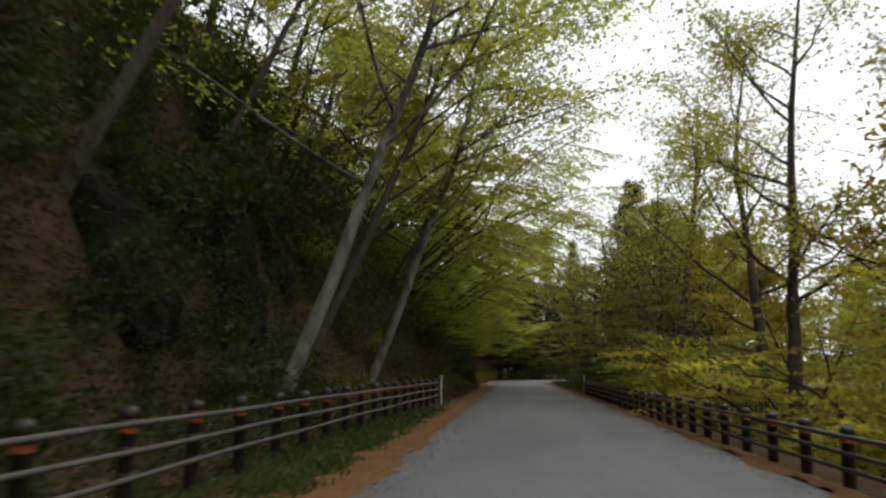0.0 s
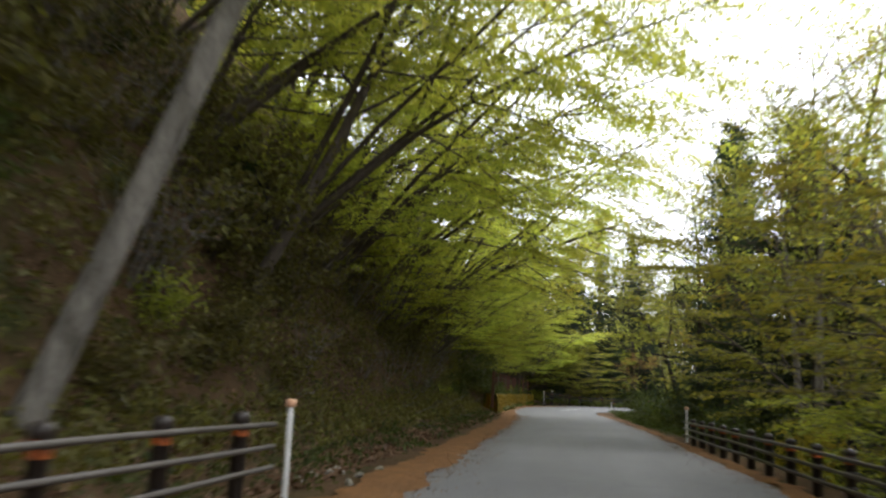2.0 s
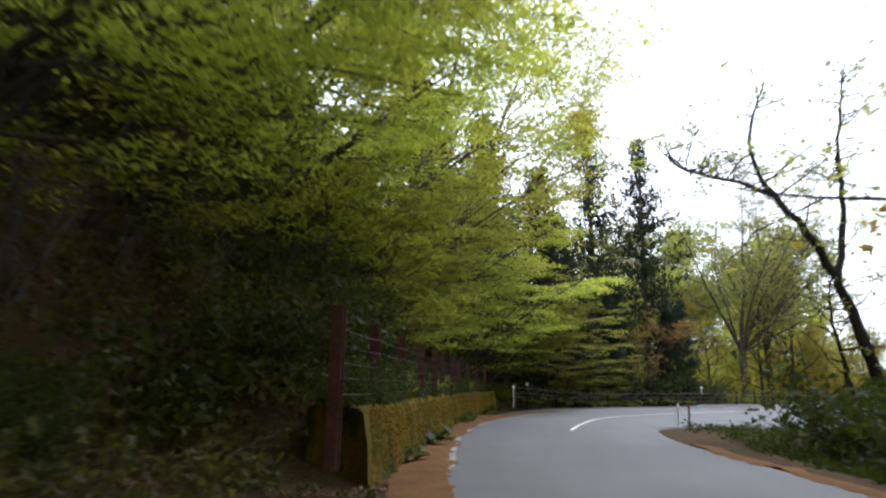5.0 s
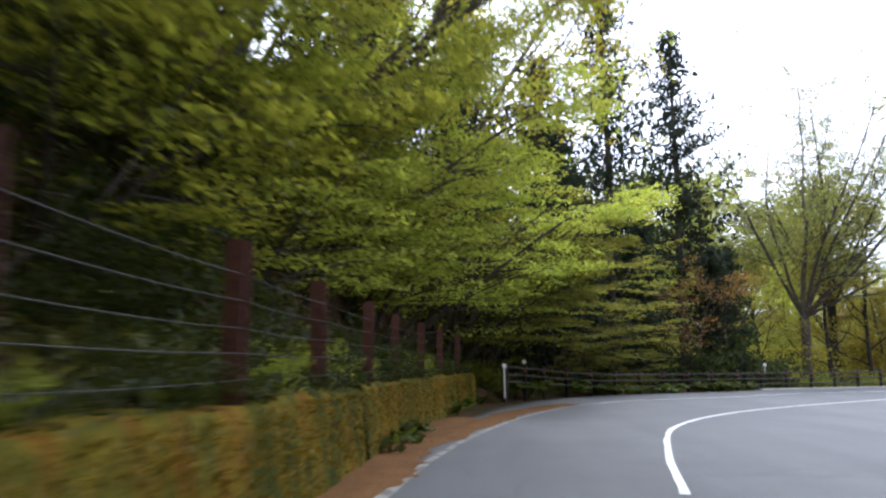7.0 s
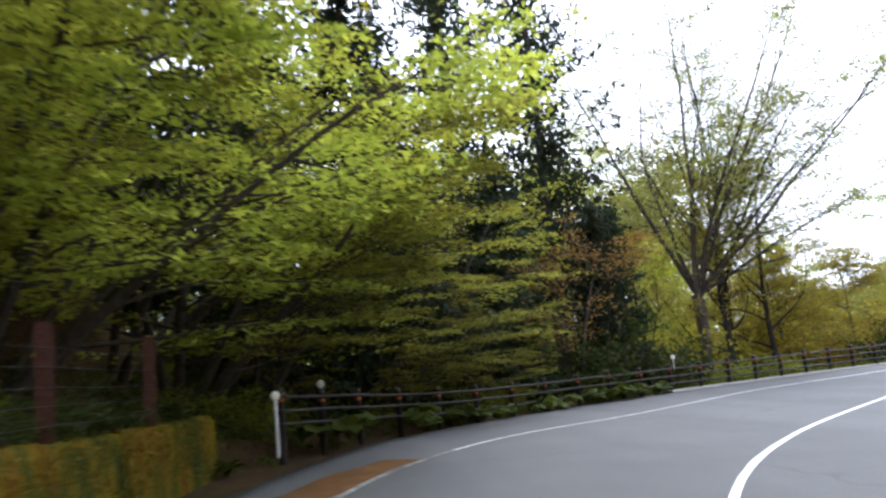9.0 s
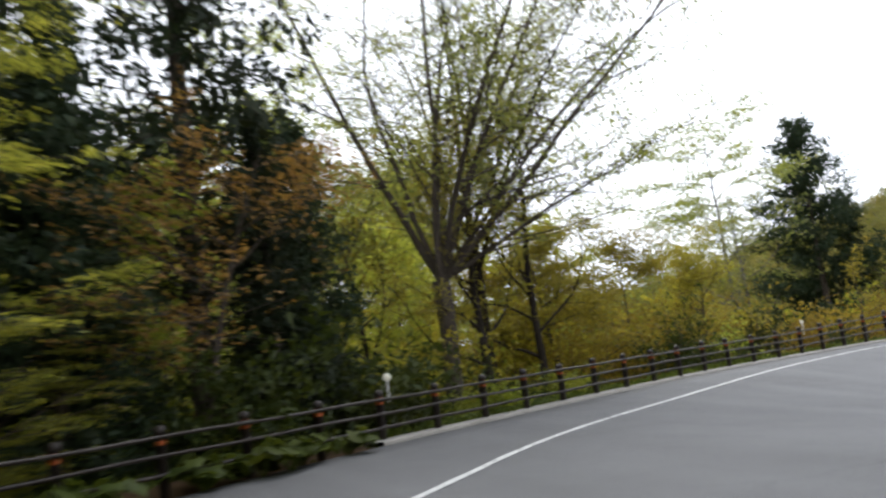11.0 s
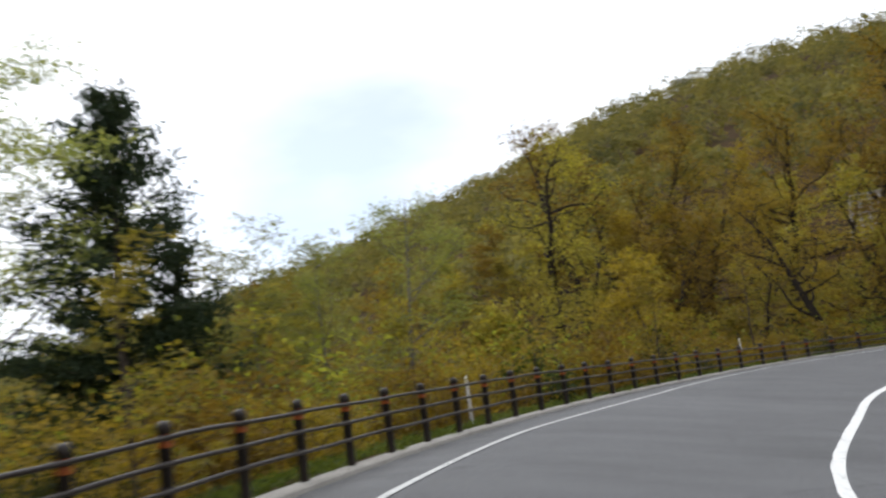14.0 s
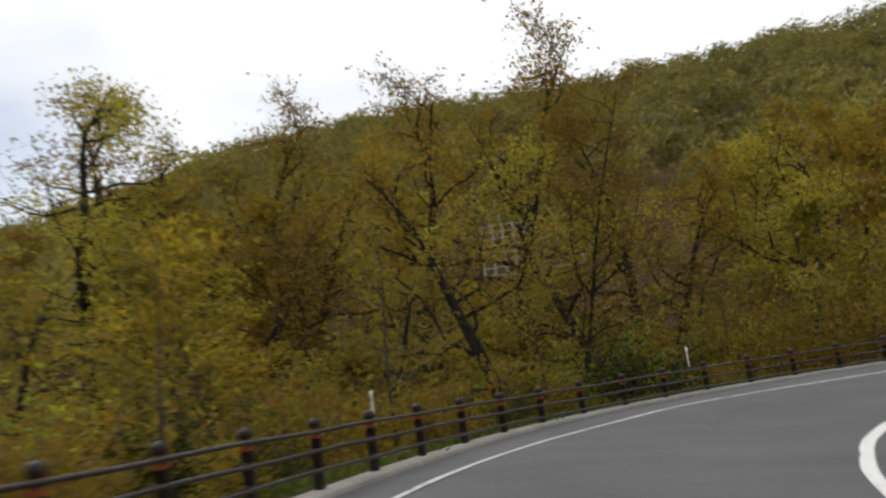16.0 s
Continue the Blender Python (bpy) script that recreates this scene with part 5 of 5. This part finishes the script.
for x, y, size in ((19.5, 150.5, 0.8), (23.0, 149.0, 0.85), (26.0, 150.5, 0.95)):
    plant(L_VALLEY[1], x, y, "round yellow-green tree growing below the road", yaw=tr.uniform(0, 360), size=size, group="trees below the bend")
wispy_tree = plant_mesh("sparse_tree", grow_tree(76, 15.5, 0.18, (0.02, 0), 0.18, 22, 1.35, 0.62, 12, 0.42, 0.0, 0.09, 34, 0.42, (0.22, 0.14), 0.7, True, 0.2, True), M_BARK_GREY, M_LEAF_PALE)
for x, y, size in ((58.5, 172.8, 1.5), (69.0, 167.0, 0.9), (51.0, 172.0, 0.85)):
    plant(wispy_tree, x, y, "slim valley tree with wispy layered branches", yaw=tr.uniform(0, 360), size=size, group="sparse trees")
plant(L_CEDAR[2], 62.2, 168.5, "large dark conical conifer beyond the guard fence", size=1.24, yaw=50, group="valley conifers")
plant(L_CEDAR[0], 67.0, 169.5, "dark conifer beside a larger one", size=0.85, yaw=50, group="valley conifers")
for x, y, size, k in ((29, 160, 1.0, 0), (35, 163, 1.0, 3), (41, 160, 0.8, 1), (26, 166, 1.1, 0)):
    plant(L_VALLEY[1] if y < 154 else L_FAR[k], x, y, "round yellow-green tree growing below the road", yaw=tr.uniform(0, 360), size=size, group="trees below the bend")
for q in range(14):
    plant(L_FAR[tr.choice((0, 3, 3))], tr.uniform(14, 34), tr.uniform(161, 176), "pale green tree low in the valley behind the bend", yaw=tr.uniform(0, 360), size=tr.uniform(0.75, 1.0), group="woods behind the bend")
for q in range(26):
    plant(L_THICKET[tr.choice((0, 0, 3))], tr.uniform(14, 33), tr.uniform(150, 160), "dense green thicket below the bend", "bush", tr.uniform(0, 360), tr.uniform(0.85, 1.3), group="thickets below the bend")
plant(L_SLIM, 85.1, 135.4, "tall slim dark-barked tree beyond the bend", yaw=140, size=0.95, group="sparse trees")
# hill beyond the bend
tr = random.Random(23)
LATTICE = (122.0, 127.5, 11.6, -103.5)


def clear_of_lattice(x, y):
    a = math.degrees(math.atan2(x - 57, y - 142.5))
    return not (100.6 < a < 106.2 and x > 92)


for x, y, k, size in ((112, 157.5, 0, 2.0), (105, 158.5, 1, 1.75), (103, 152, 0, 1.35), (89.5, 155.5, 1, 1.2), (108, 146, 0, 1.3), (108, 132.3, 0, 1.65), (87, 132.4, 1, 1.2), (96, 141, 1, 0.8), (103, 125.8, 0, 1.2), (94.8, 128, 0, 1.0), (90, 124, 1, 1.2), (86, 150, 1, 1.0), (82.8, 138, 0, 1.0), (84.5, 157, 1, 1.05), (93, 148, 0, 1.15), (99.5, 146, 1, 1.3), (112, 151, 0, 1.5), (91.5, 136, 0, 1.0), (104.5, 139, 0, 1.45), (87.5, 144, 1, 0.95)):
    plant(L_HILL[k], x, y, "crooked broadleaf tree with ochre spring foliage on the hill", yaw=tr.uniform(0, 360), size=size, group="trees on the far hill")
made = 0
while made < 50:
    a, r = radians(tr.uniform(44, 130)), tr.uniform(38, 100)
    x, y = 40 + r * math.sin(a), 140 + r * math.cos(a)
    if nearest(FENCE_CURVE, np.array([x]), np.array([y]))[0][0] > 6 and x > 58 and clear_of_lattice(x, y) and not inside(ROAD_POLY, np.array([x]), np.array([y]))[0]:
        plant(tr.choice((L_FAR[1], L_FAR[2], L_FAR[2]) if a < 1.45 else (L_FAR[2], L_FAR[2], L_FAR[2], L_FAR[1])), x, y, "broadleaf tree with ochre and green foliage on the hill", yaw=tr.uniform(0, 360), size=tr.uniform(0.65, 1.05), group="trees on the far hill")
        made += 1
# concrete lattice on the cut slope
lattice = tagged(new("slope_lattice"), "weathered concrete lattice frame holding the cut hillside", "retaining lattice")
lattice.matrix_basis = pose(LATTICE[0], LATTICE[1], LATTICE[2], -38, 0, LATTICE[3])


def bar_mesh(name, ln, along):
    bm = bmesh.new()
    d = (ln, 0.15, 0.13) if along else (0.13, 0.17, ln)
    bmesh.ops.create_cube(bm, size=1, matrix=Matrix.Diagonal((*d, 1)))
    bmesh.ops.bevel(bm, geom=bm.edges[:], offset=0.03, segments=1, affect="EDGES")
    return bm_mesh(name, bm, M_KERB)


ME_H, ME_V = bar_mesh("crossbar", 8.4, True), bar_mesh("upright", 6.4, False)
for q in range(8):
    part("crossbar", ME_H, lattice, m=pose(0, 0, q * 0.9 - 3.15))
for q in range(10):
    part("upright", ME_V, lattice, m=pose(q * 0.92 - 4.14, -0.06, 0))

# shrubs behind the outer fence
tr = random.Random(24)
for q in range(64, len(FENCE_CURVE) - 6, 4):
    for d in (1.8, 3.6, 6.0, 9.5, 14.0):
        p = offset(FENCE_CURVE, d + tr.uniform(-0.6, 0.6))[q]
        if tr.random() < (0.85 if d > 3 else 0.45) and p[0] > 24:
            sz = {1.8: 0.5, 3.6: 1.05, 6.0: 0.75, 9.5: 1.0, 14.0: 1.3}[d] * tr.uniform(0.75, 1.2)
            plant((L_BUSH if d < 5 else L_THICKET)[tr.choice((3, 3, 0, 2) if p[0] < 38 and d < 5 else (1, 1, 1, 3) if p[0] < 56 else (1, 1, 1, 3))], p[0] + tr.uniform(-0.5, 0.5), p[1] + tr.uniform(-0.5, 0.5), "dense ochre-green shrub behind the guard fence", "bush", tr.uniform(0, 360), sz, group="shrubs behind the fence")
for q in range(95, len(FENCE_CURVE) - 20, 12):
    p = offset(FENCE_CURVE, tr.uniform(2.5, 5))[q]
    plant(L_SAPLING, p[0], p[1], "thin sapling with bright yellow-green leaves", "tree", tr.uniform(0, 360), tr.uniform(0.8, 1.2), group="saplings behind the fence")
# shrubs on the slope, on the wall and below the valley fence
tr = random.Random(25)
for q in range(115):
    x, y = tr.uniform(-9, -0.6), tr.uniform(30, 130)
    sz = tr.uniform(0.25, 0.45) if x > -2 else tr.uniform(0.6, 1.25)
    # before y = 52 only the shade-darkened leaf colour
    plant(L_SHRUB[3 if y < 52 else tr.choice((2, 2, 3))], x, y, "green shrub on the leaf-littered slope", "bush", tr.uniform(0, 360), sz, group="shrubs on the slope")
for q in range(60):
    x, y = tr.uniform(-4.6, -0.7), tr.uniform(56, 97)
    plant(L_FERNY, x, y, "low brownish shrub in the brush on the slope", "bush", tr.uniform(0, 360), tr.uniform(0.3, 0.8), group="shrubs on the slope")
# extra shrubs; up to y = 54 their leaf colour carries the slope's shade
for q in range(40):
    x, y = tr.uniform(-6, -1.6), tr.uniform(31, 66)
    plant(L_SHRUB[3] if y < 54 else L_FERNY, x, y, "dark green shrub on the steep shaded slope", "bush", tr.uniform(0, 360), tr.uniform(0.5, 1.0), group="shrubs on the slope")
for q in range(11):
    plant(L_YOUNG, tr.uniform(-2.6, -1.5), 103.5 + 1.85 * q + tr.uniform(-0.8, 0.8), "young arching tree behind the mossy wall", yaw=tr.uniform(-50, 50), size=tr.uniform(0.75, 1.05), group="young trees behind the wall")
for x, y, yaw, size in ((-2.0, 102.0, -15, 0.9), (-1.8, 104.5, 5, 1.1), (-1.4, 107.5, 20, 1.0)):
    plant(L_YOUNG, x, y, "young tree with layered sprays behind the rockfall fence", yaw=yaw, size=size, group="young trees behind the wall")
for q in range(9):
    plant(L_SPRAY, tr.uniform(-2.2, -1.2), 112 + 1.9 * q + tr.uniform(-0.6, 0.6), "young tree with bright layered sprays over the wall", yaw=tr.uniform(-45, 35), size=tr.uniform(0.8, 1.1), group="young trees behind the wall")
for q in range(16):
    plant(L_SPRIG[3 if q < 5 else tr.choice((2, 3, 3))], tr.uniform(0.2, 0.6), 96 + 2 * q + tr.uniform(-0.7, 0.7), "leafy sprig growing behind the mossy wall", "bush", tr.uniform(0, 360), tr.uniform(0.22, 0.4), group="plants on the wall")
for q in range(32):
    plant(L_SPRIG[tr.choice((2, 3))], tr.uniform(1.0, 1.3) + on_wall(95.5 + 0.98 * q) - 1.3, 95.2 + 0.98 * q + tr.uniform(-0.6, 0.6), "sprig of green leaves on the wall top", "bush", tr.uniform(0, 360), tr.uniform(0.13, 0.32), z=1.0, group="plants on the wall")
for q in range(44):
    x, y = tr.uniform(10, 17), tr.uniform(30, 104)
    plant(L_SHRUB[tr.choice((0, 2, 3, 3)) if y < 78 else 3], x, y, "green shrub on the bank below the fence", "bush", tr.uniform(0, 360), tr.uniform(0.6, 1.2), group="shrubs on the valley bank")
for q in range(26):
    p = offset(FENCE_CURVE, tr.uniform(1.0, 3.0))[tr.randrange(4, 62)]
    plant(L_SPRIG[tr.choice((2, 2, 3))], p[0], p[1], "low green plant at the foot of the fence", "bush", tr.uniform(0, 360), tr.uniform(0.25, 0.5), group="plants at the fence foot")
for q in range(14):
    plant(L_SPRIG[tr.choice((2, 2, 3))], tr.uniform(0.2, 3.0), tr.uniform(127.2, 133), "leafy green plant on the bank at the wall end", "bush", tr.uniform(0, 360), tr.uniform(0.25, 0.5), group="plants at the wall end")
for q in range(12):
    plant(L_SHRUB[3], tr.uniform(10.6, 15.5), tr.uniform(97, 105.5), "dark green shrub on the island by the junction", "bush", tr.uniform(0, 360), tr.uniform(0.45, 0.95), group="shrubs on the island")
sl = random.Random(31)
# more shrubs whose near-black leaves paint the shade at the slope foot
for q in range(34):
    plant(L_LOW, sl.uniform(-2.6, -0.2), sl.uniform(31, 48), "shrub in shade-darkened green at the foot of the slope", "bush", sl.uniform(0, 360), sl.uniform(0.25, 0.6), group="shrubs on the slope")
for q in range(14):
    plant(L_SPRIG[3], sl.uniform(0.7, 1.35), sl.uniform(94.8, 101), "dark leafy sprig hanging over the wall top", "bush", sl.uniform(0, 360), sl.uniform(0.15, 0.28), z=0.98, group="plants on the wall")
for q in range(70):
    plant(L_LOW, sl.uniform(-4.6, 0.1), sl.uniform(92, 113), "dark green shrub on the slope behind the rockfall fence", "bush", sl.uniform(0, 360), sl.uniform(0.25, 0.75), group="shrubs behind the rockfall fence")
for q in range(26):
    plant(L_BRUSH, sl.uniform(-4.4, 0.2), sl.uniform(92, 116), "tangle of bare brown twigs behind the rockfall fence", "bush", sl.uniform(0, 360), sl.uniform(0.4, 0.9), group="brushwood on the slope")
for q in range(40):
    x, y = tr.uniform(-5.5, -0.8), tr.uniform(52, 100)
    plant(L_BRUSH, x, y, "tangle of bare brown twigs on the shaded slope", "bush", tr.uniform(0, 360), tr.uniform(0.5, 1.1), group="brushwood on the slope")
for q in range(26):
    p = offset(FENCE_CURVE, tr.uniform(-0.7, 0.3))[int(2 + 1.2 * q)]
    plant(tr.choice(L_BUTTERBUR), p[0], p[1], "low plant with wide round green leaves at the fence foot", "plant", tr.uniform(0, 360), tr.uniform(0.8, 1.5), z=0.0 if q > 8 else 0.25, group="wide-leaved plants")
for q in range(10):
    y = tr.uniform(95, 127)
    plant(tr.choice(L_BUTTERBUR), on_wall(y) + 0.5, y, "low plant with wide round green leaves at the wall foot", "plant", tr.uniform(0, 360), tr.uniform(0.6, 1.1), z=0.0, group="wide-leaved plants")
# dead branches on the slope
for q in range(14):
    r = np.random.default_rng(300 + q)
    ln, x, y = r.uniform(0.5, 1.3), r.uniform(-1.5, 0.9), r.uniform(62, 93)
    st = sway((0, 0, 0.03), (1, 0, 0.05), ln, 8, 0.16, 0.0, r)
    bits = [tube(st, np.linspace(0.018, 0.006, 9), 5)] + [tube(sway(st[k], r.normal(0, 1, 3) * (1, 1, 0.3), ln * 0.3, 4, 0.15, 0, r), np.linspace(0.012, 0.004, 5), 4) for k in (3, 5, 6)]
    stick = tagged(new("fallen_branch", raw_mesh("fallen_branch", *join(bits), M_BARK_PALE, True)), "dead pale branch lying on the leaf-littered slope", "branch", "fallen branches")
    stick.matrix_basis = pose(x, y, ground_at(x, y) + 0.02, 0, -25 if x < 0.4 else 0, r.uniform(-60, 60))

# ---- ground cover ----
def scatter(name, label, category, xy, length, width, mat, seed, flat, lift, clump=1, puff=0.0):
    r = np.random.default_rng(seed)
    p = np.c_[xy, ground_z(xy[:, 0], xy[:, 1]) + lift]
    p = np.repeat(p, clump, 0) + r.normal(0, puff, (len(p) * clump, 3)) * (1, 1, 0.4)
    v, f = leaves(p, length, width, r, flat)
    tagged(new(name, raw_mesh(name, v, f, mat)), label, category, kind="stuff")


gc = np.random.default_rng(5)
scatter("fallen_leaves", "dry fallen leaves strewn over the slope", "leaf litter", np.c_[1.0 - 11 * gc.uniform(0, 1, 26000) ** 2.3, gc.uniform(26, 128, 26000)], 0.11, 0.07, M_DRY, 6, 2.5, 0.02)
scatter("fallen_leaves", "pale dry leaves strewn over the foot of the slope", "leaf litter", np.c_[1.9 - 3.6 * gc.uniform(0, 1, 15000) ** 1.2, gc.uniform(56, 95, 15000)], 0.13, 0.085, M_DRY, 18, 2.5, 0.03)
scatter("roadside_weeds", "low green weeds at the foot of the slope", "weeds", np.c_[gc.uniform(0.6, 2.1, 110), gc.uniform(58, 94, 110)], 0.14, 0.07, M_LEAF_DEEP, 19, 0.6, 0.07, 10, 0.12)
scatter("undergrowth", "ferns and low leafy plants on the steep slope", "undergrowth", np.c_[0.6 - 5.2 * gc.uniform(0, 1, 2600), gc.uniform(52, 97, 2600)], 0.2, 0.1, M_LEAF_FERN, 21, 0.8, 0.14, 8, 0.24)
scatter("undergrowth", "low green plants on the shaded slope", "undergrowth", np.c_[1.2 - 8 * gc.uniform(0, 1, 2600) ** 1.3, 26 + 102 * gc.uniform(0, 1, 2600) ** 1.5], 0.13, 0.06, M_LEAF_DEEP, 7, 0.6, 0.08, 12, 0.14)
# creepers coloured for the deep shade over this stretch
scatter("undergrowth", "ferns and creepers in shade-darkened green on the slope", "undergrowth", np.c_[0.7 - 5.0 * gc.uniform(0, 1, 1500), gc.uniform(28, 50, 1500)], 0.18, 0.09, M_LEAF_DEEP, 24, 0.8, 0.12, 9, 0.26)
scatter("undergrowth", "ferns and low leafy plants behind the rockfall fence", "undergrowth", np.c_[0.5 - 5.0 * gc.uniform(0, 1, 1500), gc.uniform(93, 120, 1500)], 0.2, 0.1, M_LEAF_FERN, 23, 0.8, 0.14, 8, 0.24)
k = gc.integers(0, len(FENCE_CURVE) - 1, 2600)
d = gc.uniform(0.3, 3.0, 2600)
verge = np.stack([offset(FENCE_CURVE, 1.0)[k], FENCE_CURVE[k]], 0)
verge = FENCE_CURVE[k] + (verge[0] - verge[1]) * d[:, None] + gc.normal(0, 0.2, (2600, 2))
scatter("verge_grass", "green weeds and grass at the foot of the guard fence", "grass", verge, 0.22, 0.06, M_GRASS, 8, 0.3, 0.08, 8, 0.1)
scatter("roadside_weeds", "low green weeds under the guard fence", "weeds", np.c_[gc.uniform(1.2, 2.6, 420), gc.uniform(26, 54, 420)], 0.16, 0.05, M_LEAF_DEEP, 14, 0.4, 0.06, 14, 0.1)
side = gc.uniform(0, 1, 16000) < 0.6
scatter("fallen_needles", "loose brown needles and leaves strewn on the road edge", "leaf litter",
        np.c_[np.where(side, 2.75 + np.abs(gc.normal(0, 0.42, 16000)), 8.35 - np.abs(gc.normal(0, 0.32, 16000))), gc.uniform(24, 92, 16000)], 0.07, 0.022, M_DRY, 15, 4.0, 0.062)
isl = np.c_[gc.uniform(8.6, 20, 3000), gc.uniform(78, 109, 3000)]
isl = isl[~inside(ROAD_POLY, isl[:, 0], isl[:, 1])]
scatter("island_grass", "rough green grass on the island by the junction", "grass", isl, 0.24, 0.06, M_LEAF_DEEP, 9, 0.3, 0.06, 7, 0.12)

mw = np.random.default_rng(12)
my, mz = mw.uniform(94.8, 126.6, 6500), mw.uniform(0, 1, 6500) ** 0.7
face = np.interp(my, WALL_LINE[:, 1], WALL_LINE[:, 0])
v, f = leaves(np.c_[face + np.where(mz > 0.93, mw.uniform(-0.4, 0.2, 6500), 0.34 - 0.09 * mz), my, 0.06 + 0.96 * mz], 0.07, 0.04, mw, 0.2)
tagged(new("moss", raw_mesh("moss", v, f, M_TUFT)), "yellow-brown moss tufts on the old wall", "moss", kind="stuff")
wt = np.random.default_rng(16)
wy = 94.8 + 31.7 * wt.uniform(0, 1, 3600) ** 1.2
v, f = leaves(np.c_[np.interp(wy, WALL_LINE[:, 1], WALL_LINE[:, 0]) + wt.uniform(-0.45, 0.22, 3600), wy, wt.uniform(1.0, 1.2, 3600)], 0.11, 0.06, wt, 0.8)
tagged(new("ivy", raw_mesh("ivy", v, f, M_LEAF_DEEP)), "dark green creeping plants along the wall top", "ivy", kind="stuff")
made = 0
scrub = []
while made < 2600:
    a, r = np.radians(gc.uniform(40, 132)), gc.uniform(36, 112)
    x, y = 40 + r * math.sin(a), 140 + r * math.cos(a)
    scrub.append((x, y))
    made += 1
scrub = np.array(scrub)
keep = (nearest(FENCE_CURVE, scrub[:, 0], scrub[:, 1])[0] > 3.5) & ~inside(ROAD_POLY, scrub[:, 0], scrub[:, 1]) & (scrub[:, 0] > 55)
scatter("hillside_scrub", "low ochre-green scrub covering the hillside", "scrub", scrub[keep], 0.42, 0.27, M_LEAF_OCHRE, 10, 0.9, 0.7, 18, 0.85)

# ---- far woods ----
fw = np.random.default_rng(77)
a, r = np.radians(fw.uniform(28, 142, 2100)), 88 + 317 * fw.uniform(0, 1, 2100) ** 0.75
cent = np.c_[40 + r * np.sin(a), 140 + r * np.cos(a)]
cz = ground_z(cent[:, 0], cent[:, 1])
spots = []
for (x, y), z, q in zip(cent, cz, r):
    w = fw.uniform(2.6, 5.2) * (0.8 + q / 700)
    m = 58
    d = fw.normal(0, 1, (m, 3))
    d /= np.linalg.norm(d, axis=1)[:, None]
    d[:, 2] = np.abs(d[:, 2])
    spots.append(np.array([x, y, z + 1.2]) + d * (w, w, w * fw.uniform(1.0, 1.7)) * fw.uniform(0.75, 1.0, (m, 1)))
v, f = leaves(np.concatenate(spots), 1.5, 1.05, fw, 0.6)
tagged(new("far_woods", raw_mesh("far_woods", v, f, M_WOODS)), "spring woods covering the mountain side", "woods", kind="stuff")
